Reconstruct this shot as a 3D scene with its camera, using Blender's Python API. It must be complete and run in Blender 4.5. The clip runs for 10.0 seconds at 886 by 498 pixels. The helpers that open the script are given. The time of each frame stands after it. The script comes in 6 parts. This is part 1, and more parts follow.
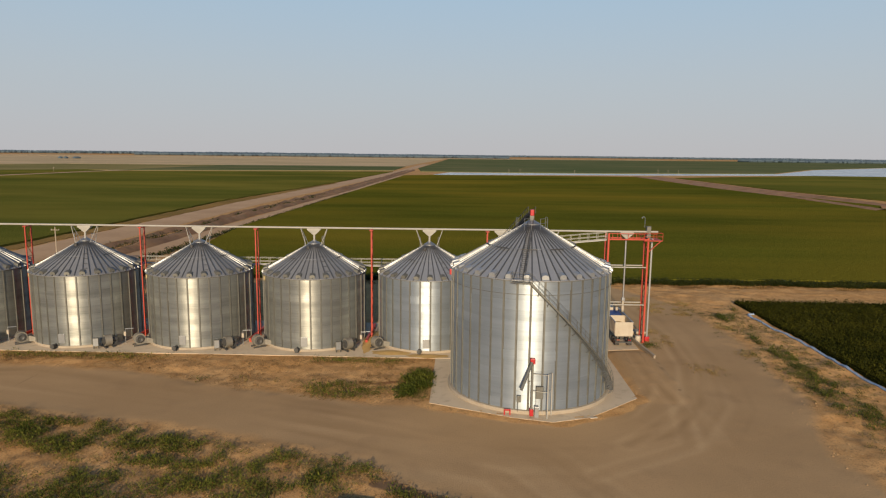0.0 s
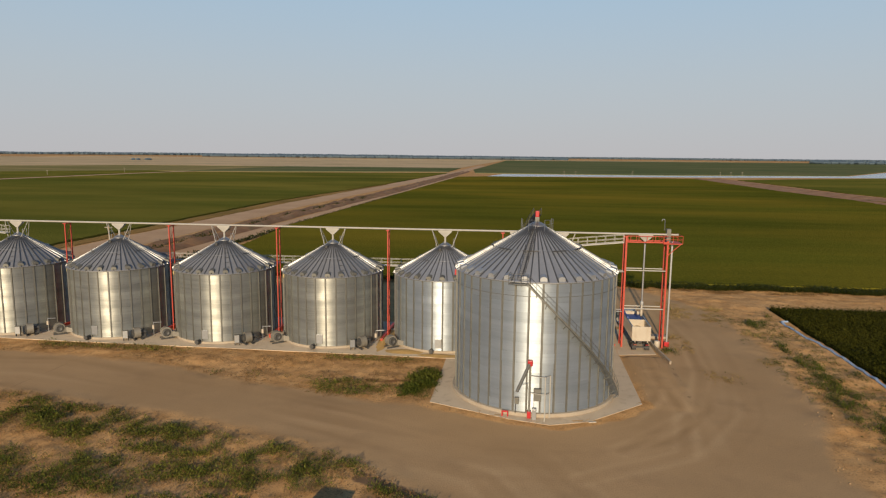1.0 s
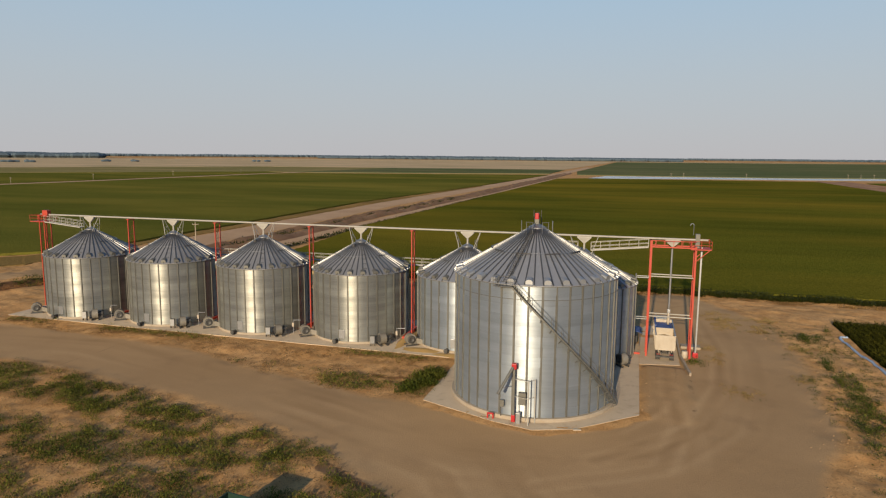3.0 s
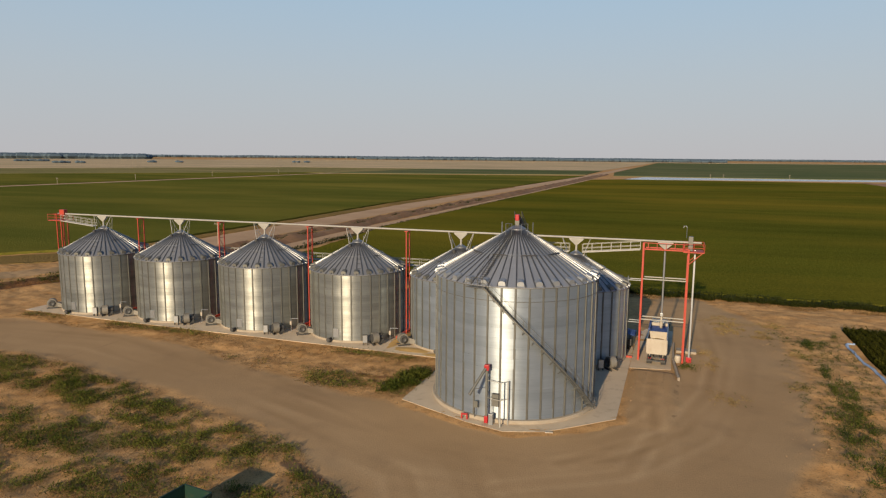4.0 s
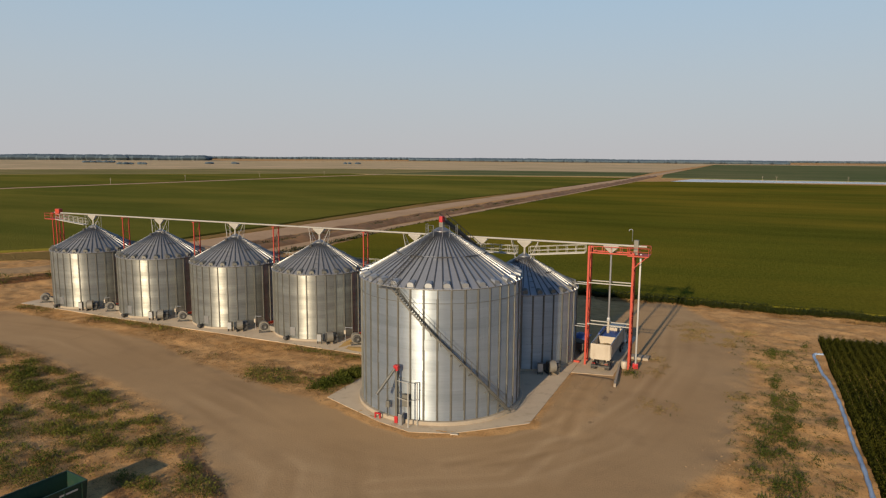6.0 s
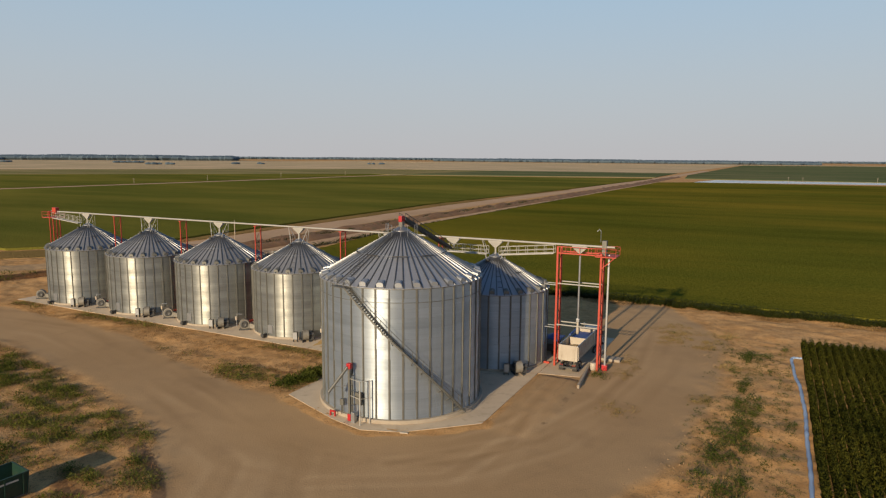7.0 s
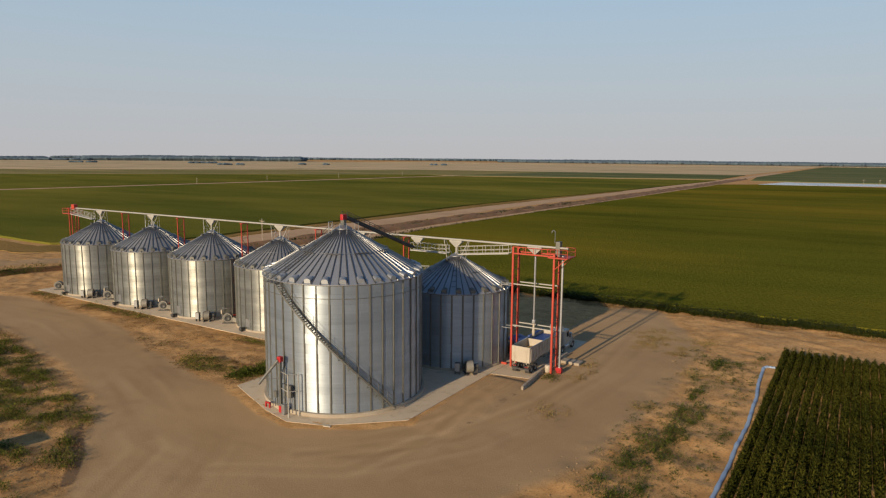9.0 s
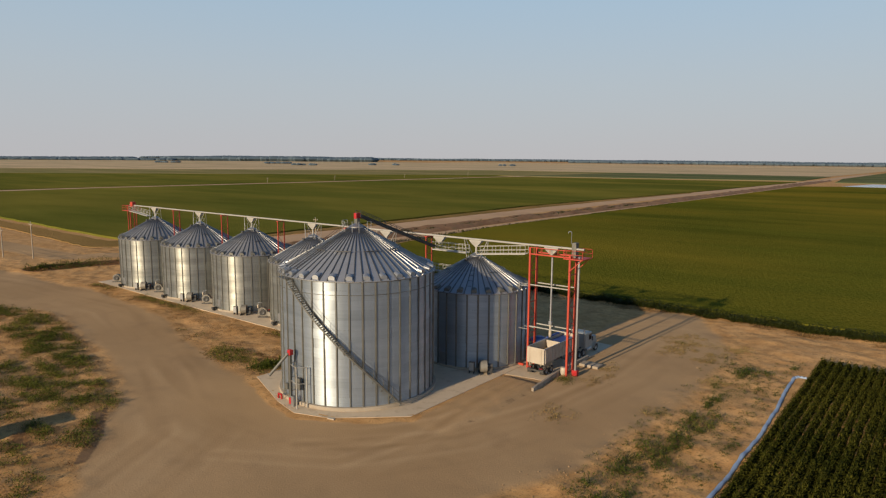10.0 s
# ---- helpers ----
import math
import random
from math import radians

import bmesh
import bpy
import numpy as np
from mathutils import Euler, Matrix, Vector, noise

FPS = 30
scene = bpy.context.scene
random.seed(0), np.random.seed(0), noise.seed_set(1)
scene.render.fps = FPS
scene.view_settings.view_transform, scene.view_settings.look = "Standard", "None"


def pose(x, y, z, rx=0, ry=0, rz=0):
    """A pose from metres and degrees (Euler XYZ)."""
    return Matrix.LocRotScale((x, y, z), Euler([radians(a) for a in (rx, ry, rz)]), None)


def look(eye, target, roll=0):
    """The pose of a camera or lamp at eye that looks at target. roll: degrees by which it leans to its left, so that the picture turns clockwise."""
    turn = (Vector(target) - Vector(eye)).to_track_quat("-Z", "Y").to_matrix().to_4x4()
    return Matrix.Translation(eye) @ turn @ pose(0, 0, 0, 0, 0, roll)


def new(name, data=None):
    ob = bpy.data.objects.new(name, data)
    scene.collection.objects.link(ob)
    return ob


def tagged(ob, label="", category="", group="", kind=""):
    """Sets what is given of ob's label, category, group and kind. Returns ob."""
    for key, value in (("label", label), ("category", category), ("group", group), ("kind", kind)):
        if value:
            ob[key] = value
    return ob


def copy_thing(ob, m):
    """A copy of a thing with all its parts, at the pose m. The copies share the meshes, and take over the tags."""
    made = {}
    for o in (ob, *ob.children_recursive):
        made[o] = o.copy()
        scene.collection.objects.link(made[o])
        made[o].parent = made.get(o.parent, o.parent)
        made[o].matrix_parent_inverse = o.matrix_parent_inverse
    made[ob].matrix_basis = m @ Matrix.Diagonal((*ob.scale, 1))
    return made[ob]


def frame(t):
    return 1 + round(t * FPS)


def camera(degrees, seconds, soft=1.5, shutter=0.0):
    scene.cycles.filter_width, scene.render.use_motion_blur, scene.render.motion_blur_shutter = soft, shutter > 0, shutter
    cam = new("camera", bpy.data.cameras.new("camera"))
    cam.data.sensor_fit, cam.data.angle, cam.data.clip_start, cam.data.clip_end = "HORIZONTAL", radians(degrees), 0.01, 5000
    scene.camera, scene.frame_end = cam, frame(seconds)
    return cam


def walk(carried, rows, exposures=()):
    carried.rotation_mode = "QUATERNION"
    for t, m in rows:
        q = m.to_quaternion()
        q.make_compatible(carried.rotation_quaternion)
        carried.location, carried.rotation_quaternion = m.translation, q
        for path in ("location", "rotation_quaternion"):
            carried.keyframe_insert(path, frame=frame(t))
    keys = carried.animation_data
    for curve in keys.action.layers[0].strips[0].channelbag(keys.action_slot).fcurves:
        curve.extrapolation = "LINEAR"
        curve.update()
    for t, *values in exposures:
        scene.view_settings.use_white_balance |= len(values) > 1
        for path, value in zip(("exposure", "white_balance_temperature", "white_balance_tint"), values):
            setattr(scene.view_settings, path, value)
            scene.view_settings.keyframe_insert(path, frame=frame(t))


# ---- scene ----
cam = camera(67.8, 10.0, soft=1.25)
METRES, EYE, TILT, LEAN, TURN = 69.1, 27.5, 0.0, 0.0, 1.7
ROWS = [
    (0.0, 0.0, 0.0, 0.0, 0.09, -8.36, -0.62),
    (0.5, 0.045, -0.0027, 0.0, 2.64, -8.32, -0.58),
    (1.0, 0.0896, -0.0032, 0.0001, 5.17, -8.28, -0.57),
    (1.5, 0.134, -0.0015, 0.0003, 7.58, -8.26, -0.53),
    (2.0, 0.1783, 0.0024, 0.0006, 9.95, -8.26, -0.52),
    (2.5, 0.2238, 0.0083, 0.001, 12.34, -8.24, -0.49),
    (4.0, 0.3645, 0.0373, 0.0031, 18.0, -8.17, -0.41),
    (4.5, 0.4133, 0.0513, 0.0038, 18.99, -8.14, -0.4),
    (5.0, 0.4638, 0.0674, 0.0046, 20.18, -8.12, -0.38),
    (5.5, 0.5151, 0.0851, 0.0051, 21.47, -8.09, -0.38),
    (7.0, 0.6678, 0.1441, 0.0054, 24.91, -8.05, -0.4),
    (7.5, 0.7171, 0.1655, 0.005, 26.04, -8.04, -0.42),
    (8.0, 0.7651, 0.1874, 0.0048, 27.31, -8.03, -0.43),
    (8.5, 0.8124, 0.2099, 0.0046, 28.93, -8.01, -0.44),
    (9.0, 0.858, 0.2326, 0.0044, 30.67, -8.0, -0.44),
    (9.5, 0.9026, 0.2561, 0.0042, 32.79, -7.98, -0.44),
    (10.0, 0.9461, 0.2803, 0.0042, 36.77, -8.0, -0.44),
]
walk(cam, [(t, pose(0, 0, EYE, TILT, LEAN, TURN) @ pose(METRES * x, METRES * y, METRES * z, 90 + pitch, roll, yaw)) for t, x, y, z, yaw, pitch, roll in ROWS])

# ---- world, sun, exposure ----
SUN_EL, SUN_AZ = 15.5, 3.0          # the sun stands behind the first eye, low; azimuth turns the light towards +x
world = bpy.data.worlds.new("sky")
scene.world = world
world.use_nodes = True
wn, wl = world.node_tree.nodes, world.node_tree.links
wn.clear()
w_out, w_bg, w_sky = wn.new("ShaderNodeOutputWorld"), wn.new("ShaderNodeBackground"), wn.new("ShaderNodeTexSky")
w_sky.sky_type, w_sky.sun_disc = "NISHITA", False
w_sky.sun_elevation, w_sky.sun_rotation = radians(SUN_EL), radians(180 + SUN_AZ)
w_sky.air_density, w_sky.dust_density, w_sky.ozone_density, w_sky.altitude = 1.3, 0.4, 5.0, 30
w_bg.inputs[1].default_value = 0.10
w_sep, w_ramp, w_mix = wn.new("ShaderNodeSeparateXYZ"), wn.new("ShaderNodeValToRGB"), wn.new("ShaderNodeMix")
w_tc = wn.new("ShaderNodeTexCoord")
w_mix.data_type, w_mix.blend_type = "RGBA", "MIX"
wl.new(w_tc.outputs["Generated"], w_sep.inputs[0])
wl.new(w_sep.outputs[2], w_ramp.inputs[0])
# summer haze: strongest at the horizon, all the way round
HAZE = [(0.0, 0.96), (0.12, 0.92), (0.22, 0.85), (0.30, 0.35), (0.40, 0.0)]
els = w_ramp.color_ramp.elements
while len(els) < len(HAZE):
    els.new(0.5)
for e, (p, v) in zip(els, HAZE):
    e.position, e.color = p, (v, v, v, 1)
wl.new(w_ramp.outputs[0], w_mix.inputs[0])
wl.new(w_sky.outputs[0], w_mix.inputs[6])
# the haze itself turns from grey-mauve at the horizon to pale blue higher up
w_col = wn.new("ShaderNodeValToRGB")
HAZE_COLOR = [(0.0, (0.75, 0.745, 0.772)), (0.10, (0.71, 0.785, 0.855)), (0.24, (0.62, 0.82, 1.0))]
els = w_col.color_ramp.elements
while len(els) < len(HAZE_COLOR):
    els.new(0.5)
for e, (p, v) in zip(els, HAZE_COLOR):
    e.position, e.color = p, (*v, 1)
wl.new(w_sep.outputs[2], w_col.inputs[0])
w_gain = wn.new("ShaderNodeVectorMath")
w_gain.operation = "SCALE"
w_gain.inputs["Scale"].default_value = 6.6
wl.new(w_col.outputs[0], w_gain.inputs[0])
wl.new(w_gain.outputs[0], w_mix.inputs[7])
wl.new(w_mix.outputs[2], w_bg.inputs[0])
wl.new(w_bg.outputs[0], w_out.inputs[0])

sun = new("sun", bpy.data.lights.new("sun", "SUN"))
sun.data.energy, sun.data.angle, sun.data.color = 5.0, radians(0.8), (1.0, 0.79, 0.53)
a, el = radians(SUN_AZ), radians(SUN_EL)
sun.matrix_world = look((-math.sin(a) * math.cos(el) * 200, -math.cos(a) * math.cos(el) * 200, math.sin(el) * 200), (0, 0, 0))
scene.view_settings.exposure = 0.0


# ---- materials ----
def material(name, color, color2=None, rough=0.7, metal=0.0, scale=1.0, fine=12.0, bump=0.02, vary=0.0, rough2=None, stain=0.0, stain_color=(0.1, 0.07, 0.045)):
    """Two-scale noise between two colours, a fine bump, and a shift from piece to piece."""
    m = bpy.data.materials.new(name)
    m.use_nodes = True
    n, l = m.node_tree.nodes, m.node_tree.links
    b = n["Principled BSDF"]
    color2 = color2 or tuple(c * 0.8 for c in color)
    tc = n.new("ShaderNodeTexCoord")
    big, small = n.new("ShaderNodeTexNoise"), n.new("ShaderNodeTexNoise")
    big.inputs["Scale"].default_value, big.inputs["Detail"].default_value = scale, 5
    small.inputs["Scale"].default_value, small.inputs["Detail"].default_value = fine, 4
    l.new(tc.outputs["Object"], big.inputs[0]), l.new(tc.outputs["Object"], small.inputs[0])
    add = n.new("ShaderNodeMath")
    add.operation = "MULTIPLY_ADD"
    l.new(small.outputs[0], add.inputs[0])
    add.inputs[1].default_value = 0.5
    l.new(big.outputs[0], add.inputs[2])
    ramp = n.new("ShaderNodeMapRange")
    ramp.inputs[1].default_value, ramp.inputs[2].default_value = 0.45, 1.05
    l.new(add.outputs[0], ramp.inputs[0])
    mix = n.new("ShaderNodeMix")
    mix.data_type = "RGBA"
    mix.inputs[6].default_value, mix.inputs[7].default_value = (*color, 1), (*color2, 1)
    l.new(ramp.outputs[0], mix.inputs[0])
    last = mix.outputs[2]
    if vary:
        info, hsv, mr = n.new("ShaderNodeObjectInfo"), n.new("ShaderNodeHueSaturation"), n.new("ShaderNodeMapRange")
        l.new(info.outputs["Random"], mr.inputs[0])
        mr.inputs[3].default_value, mr.inputs[4].default_value = 1 - vary, 1 + vary
        l.new(mr.outputs[0], hsv.inputs["Value"]), l.new(last, hsv.inputs["Color"])
        last = hsv.outputs[0]
    if stain:
        sn, sr, sm = n.new("ShaderNodeTexNoise"), n.new("ShaderNodeMapRange"), n.new("ShaderNodeMix")
        sn.inputs["Scale"].default_value, sn.inputs["Detail"].default_value = scale * 2.3, 8
        l.new(tc.outputs["Object"], sn.inputs[0]), l.new(sn.outputs[0], sr.inputs[0])
        sr.inputs[1].default_value, sr.inputs[2].default_value, sr.inputs[4].default_value = 0.55, 0.75, stain
        sm.data_type = "RGBA"
        l.new(sr.outputs[0], sm.inputs[0]), l.new(last, sm.inputs[6])
        sm.inputs[7].default_value = (*stain_color, 1)
        last = sm.outputs[2]
    l.new(last, b.inputs["Base Color"])
    rr = n.new("ShaderNodeMapRange")
    rr.inputs[3].default_value, rr.inputs[4].default_value = rough, rough2 if rough2 is not None else min(1, rough + 0.12)
    l.new(ramp.outputs[0], rr.inputs[0]), l.new(rr.outputs[0], b.inputs["Roughness"])
    b.inputs["Metallic"].default_value = metal
    if bump:
        bp = n.new("ShaderNodeBump")
        bp.inputs["Strength"].default_value, bp.inputs["Distance"].default_value = 0.6, bump
        l.new(small.outputs[0], bp.inputs["Height"]), l.new(bp.outputs[0], b.inputs["Normal"])
    return m


def banded(m, sz):
    """Stretches a material's large noise along the sheets' courses."""
    n, l = m.node_tree.nodes, m.node_tree.links
    ge = n.new("ShaderNodeNewGeometry")
    mp = n.new("ShaderNodeMapping")
    mp.inputs["Scale"].default_value = (0.22, 0.22, sz)
    l.new(ge.outputs["Position"], mp.inputs[0])
    for x in n:
        if x.type == "TEX_NOISE":
            l.new(mp.outputs[0], x.inputs[0])
    return m


def galvanised(name, color, color2, rough, aniso, vary, metal=0.9):
    """Zinc-coated sheet. The close horizontal corrugation spreads gloss up and down: an anisotropic gloss with a level tangent."""
    m = material(name, color, color2, rough, metal, 0.35, 3.0, 0.0, vary, rough + 0.1)
    n, l = m.node_tree.nodes, m.node_tree.links
    b = n["Principled BSDF"]
    geo, cross = n.new("ShaderNodeNewGeometry"), n.new("ShaderNodeVectorMath")
    cross.operation = "CROSS_PRODUCT"
    l.new(geo.outputs["Normal"], cross.inputs[0])
    cross.inputs[1].default_value = (0, 0, 1)
    banded(m, 3.2)
    b.inputs["Anisotropic"].default_value = aniso
    b.inputs["Anisotropic Rotation"].default_value = 0.25
    l.new(cross.outputs[0], b.inputs["Tangent"])
    return m


ZINC_NEW = galvanised("zinc_bright", (0.46, 0.515, 0.565), (0.34, 0.39, 0.435), 0.48, 0.85, 0.07, 0.75)
ZINC_OLD = galvanised("zinc_dull", (0.40, 0.41, 0.385), (0.24, 0.25, 0.235), 0.49, 0.85, 0.10, 0.72)
ZINC_ROOF = material("zinc_roof", (0.47, 0.485, 0.51), (0.37, 0.385, 0.41), 0.38, 0.6, 0.5, 6, 0.004, 0.06)
ZINC_ROOF_OLD = material("zinc_roof_dull", (0.37, 0.375, 0.385), (0.27, 0.275, 0.285), 0.46, 0.55, 0.5, 6, 0.004, 0.08)
ZINC_RIB = material("zinc_rib", (0.20, 0.20, 0.18), (0.13, 0.13, 0.12), 0.5, 0.5, 1.2, 12, 0.003, 0.06)
ZINC_PART = material("zinc_part", (0.42, 0.44, 0.46), (0.32, 0.33, 0.35), 0.38, 0.8, 2, 20, 0.003)
STEEL_DARK = material("steel_dark", (0.10, 0.10, 0.10), (0.05, 0.05, 0.05), 0.55, 0.4, 2, 20, 0.003)
PALE_PAINT = material("pale_paint", (0.42, 0.41, 0.375), (0.32, 0.31, 0.285), 0.5, 0.0, 1, 12, 0.002)
RED = material("red_paint", (0.50, 0.058, 0.028), (0.38, 0.042, 0.022), 0.45, 0.0, 1.0, 14, 0.002)
RED_BRIGHT = material("red_bright", (0.46, 0.016, 0.022), (0.34, 0.012, 0.016), 0.4, 0.0, 1.0, 14, 0.002)
CONCRETE = material("concrete", (0.66, 0.54, 0.39), (0.54, 0.43, 0.30), 0.85, 0.0, 0.35, 9, 0.01, 0.05, stain=0.5, stain_color=(0.30, 0.22, 0.14))
WHITE_PAINT = material("white_paint", (0.52, 0.47, 0.39), (0.40, 0.345, 0.275), 0.5, 0.0, 0.8, 10, 0.002, stain=0.6, stain_color=(0.35, 0.26, 0.18))
GRAIN = material("grain", (0.55, 0.36, 0.13), (0.42, 0.26, 0.09), 0.9, 0.0, 1.0, 60, 0.02)
RUBBER = material("rubber", (0.03, 0.03, 0.03), (0.055, 0.05, 0.045), 0.85, 0.0, 3, 25, 0.005)
TARP_BLUE = material("tarp_blue", (0.05, 0.10, 0.32), (0.04, 0.07, 0.22), 0.5, 0.0, 1, 8, 0.02)
GREEN_PAINT = material("green_paint", (0.012, 0.048, 0.032), (0.010, 0.034, 0.024), 0.4, 0.0, 1, 12, 0.003, stain=0.3)
POLYPIPE = material("poly_pipe", (0.34, 0.44, 0.60), (0.26, 0.36, 0.52), 0.4, 0.0, 0.6, 6, 0.03)
WOOD_POLE = material("wood_pole", (0.42, 0.36, 0.28), (0.28, 0.23, 0.17), 0.85, 0.0, 2, 20, 0.01)
GLASS_DARK = material("cab_glass", (0.03, 0.035, 0.04), (0.02, 0.02, 0.025), 0.08, 0.0, 1, 5, 0.0)
WATER = material("water", (0.30, 0.33, 0.37), (0.26, 0.29, 0.33), 0.12, 0.0, 0.02, 0.2, 0.0)


def leaf_material(name, dark, light, rough=0.6, gloss=0.1):
    m = bpy.data.materials.new(name)
    m.use_nodes = True
    n, l = m.node_tree.nodes, m.node_tree.links
    b = n["Principled BSDF"]
    geo, tc, no, ad, mix = n.new("ShaderNodeNewGeometry"), n.new("ShaderNodeTexCoord"), n.new("ShaderNodeTexNoise"), n.new("ShaderNodeMath"), n.new("ShaderNodeMix")
    no.inputs["Scale"].default_value, no.inputs["Detail"].default_value = 0.12, 4
    l.new(tc.outputs["Object"], no.inputs[0])
    ad.operation = "MULTIPLY_ADD"
    l.new(geo.outputs["Random Per Island"], ad.inputs[0])
    ad.inputs[1].default_value, ad.use_clamp = 0.55, True
    sb = n.new("ShaderNodeMapRange")
    sb.inputs[1].default_value, sb.inputs[2].default_value, sb.inputs[4].default_value = 0.35, 0.65, 0.45
    l.new(no.outputs[0], sb.inputs[0]), l.new(sb.outputs[0], ad.inputs[2])
    mix.data_type = "RGBA"
    mix.inputs[6].default_value, mix.inputs[7].default_value = (*dark, 1), (*light, 1)
    l.new(ad.outputs[0], mix.inputs[0]), l.new(mix.outputs[2], b.inputs["Base Color"])
    b.inputs["Roughness"].default_value = rough
    b.inputs["Specular IOR Level"].default_value = gloss
    return m


CROP_LEAF = leaf_material("crop_leaf", (0.018, 0.025, 0.004), (0.080, 0.075, 0.011), 0.75, 0.02)
# near-black tone that paints the shade inside and between the crop rows
CROP_CORE_SHADE = leaf_material("crop_core_shade", (0.010, 0.013, 0.003), (0.020, 0.021, 0.005), 0.9, 0.0)
EDGE_LEAF = leaf_material("edge_leaf", (0.016, 0.024, 0.004), (0.045, 0.050, 0.009))
BUSH_LEAF = leaf_material("bush_leaf", (0.020, 0.040, 0.006), (0.115, 0.120, 0.022), 0.7, 0.04)
WEED_LEAF = leaf_material("weed_leaf", (0.030, 0.048, 0.007), (0.190, 0.182, 0.034), 0.7, 0.04)
STRAW_LEAF = leaf_material("straw_leaf", (0.20, 0.135, 0.050), (0.42, 0.30, 0.115))
RUST_LEAF = leaf_material("rust_leaf", (0.10, 0.045, 0.018), (0.27, 0.14, 0.055))
DRY_LEAF = leaf_material("dry_leaf", (0.13, 0.070, 0.028), (0.34, 0.215, 0.080))
# lightened blue-grey leaves: distance haze is put into this base colour
HAZY_WOODS = leaf_material("far_woods", (0.090, 0.128, 0.160), (0.115, 0.155, 0.185))


def field_material(name, dark, light, third=None, patch=0.008):
    """A closed crop canopy: broad patches, streaks along the rows, and leaf-size mottling."""
    m = bpy.data.materials.new(name)
    m.use_nodes = True
    n, l = m.node_tree.nodes, m.node_tree.links
    b = n["Principled BSDF"]
    tc, mp = n.new("ShaderNodeTexCoord"), n.new("ShaderNodeMapping")
    l.new(tc.outputs["Object"], mp.inputs[0])
    mp.inputs["Scale"].default_value = (0.25, 1.0, 1.0)
    p1, p2, p3 = (n.new("ShaderNodeTexNoise") for _ in range(3))
    for p, s, d in ((p1, patch, 5), (p2, 0.06, 6), (p3, 1.6, 5)):
        p.inputs["Scale"].default_value, p.inputs["Detail"].default_value = s, d
    l.new(mp.outputs[0], p1.inputs[0]), l.new(mp.outputs[0], p2.inputs[0]), l.new(tc.outputs["Object"], p3.inputs[0])
    s1, s2 = n.new("ShaderNodeMath"), n.new("ShaderNodeMath")
    s1.operation = s2.operation = "MULTIPLY_ADD"
    l.new(p2.outputs[0], s1.inputs[0])
    s1.inputs[1].default_value = 0.6
    l.new(p1.outputs[0], s1.inputs[2])
    l.new(p3.outputs[0], s2.inputs[0])
    s2.inputs[1].default_value = 0.9
    l.new(s1.outputs[0], s2.inputs[2])
    mr, mix = n.new("ShaderNodeMapRange"), n.new("ShaderNodeMix")
    mr.inputs[1].default_value, mr.inputs[2].default_value = 0.85, 1.65
    l.new(s2.outputs[0], mr.inputs[0])
    mix.data_type = "RGBA"
    mix.inputs[6].default_value, mix.inputs[7].default_value = (*dark, 1), (*light, 1)
    l.new(mr.outputs[0], mix.inputs[0])
    last = mix.outputs[2]
    if third:
        # thin, drying stands in broad drifts
        p4, r4, m4 = n.new("ShaderNodeTexNoise"), n.new("ShaderNodeMapRange"), n.new("ShaderNodeMix")
        p4.inputs["Scale"].default_value, p4.inputs["Detail"].default_value = 0.013, 7
        mp4 = n.new("ShaderNodeMapping")
        mp4.inputs["Scale"].default_value, mp4.inputs["Location"].default_value = (0.35, 1.0, 1.0), (37.0, 11.0, 0.0)
        l.new(tc.outputs["Object"], mp4.inputs[0]), l.new(mp4.outputs[0], p4.inputs[0]), l.new(p4.outputs[0], r4.inputs[0])
        r4.inputs[1].default_value, r4.inputs[2].default_value, r4.inputs[4].default_value = 0.42, 0.72, 0.8
        m4.data_type = "RGBA"
        l.new(r4.outputs[0], m4.inputs[0]), l.new(last, m4.inputs[6])
        m4.inputs[7].default_value = (*third, 1)
        last = m4.outputs[2]
    l.new(last, b.inputs["Base Color"])
    b.inputs["Roughness"].default_value, b.inputs["Specular IOR Level"].default_value = 0.9, 0.0
    bp = n.new("ShaderNodeBump")
    bp.inputs["Strength"].default_value, bp.inputs["Distance"].default_value = 1.0, 0.35
    l.new(p3.outputs[0], bp.inputs["Height"]), l.new(bp.outputs[0], b.inputs["Normal"])
    return m


FIELD_GREEN = field_material("field_green", (0.052, 0.066, 0.010), (0.175, 0.165, 0.020), (0.270, 0.190, 0.024))
FIELD_LEFT = field_material("field_left", (0.070, 0.086, 0.016), (0.185, 0.178, 0.034), (0.265, 0.215, 0.042))
# the far green is paler and bluer: haze of distance mixed into the colour
FIELD_FAR_HAZE = field_material("field_far_haze", (0.085, 0.115, 0.050), (0.155, 0.180, 0.085), (0.22, 0.20, 0.10))
FIELD_DRY = field_material("field_dry", (0.17, 0.165, 0.065), (0.30, 0.26, 0.11), (0.40, 0.30, 0.15))
FIELD_TAN = field_material("field_tan", (0.54, 0.41, 0.25), (0.70, 0.53, 0.335), (0.38, 0.31, 0.18))
MARGIN = field_material("dry_margin", (0.26, 0.15, 0.055), (0.42, 0.27, 0.10), (0.14, 0.12, 0.04))


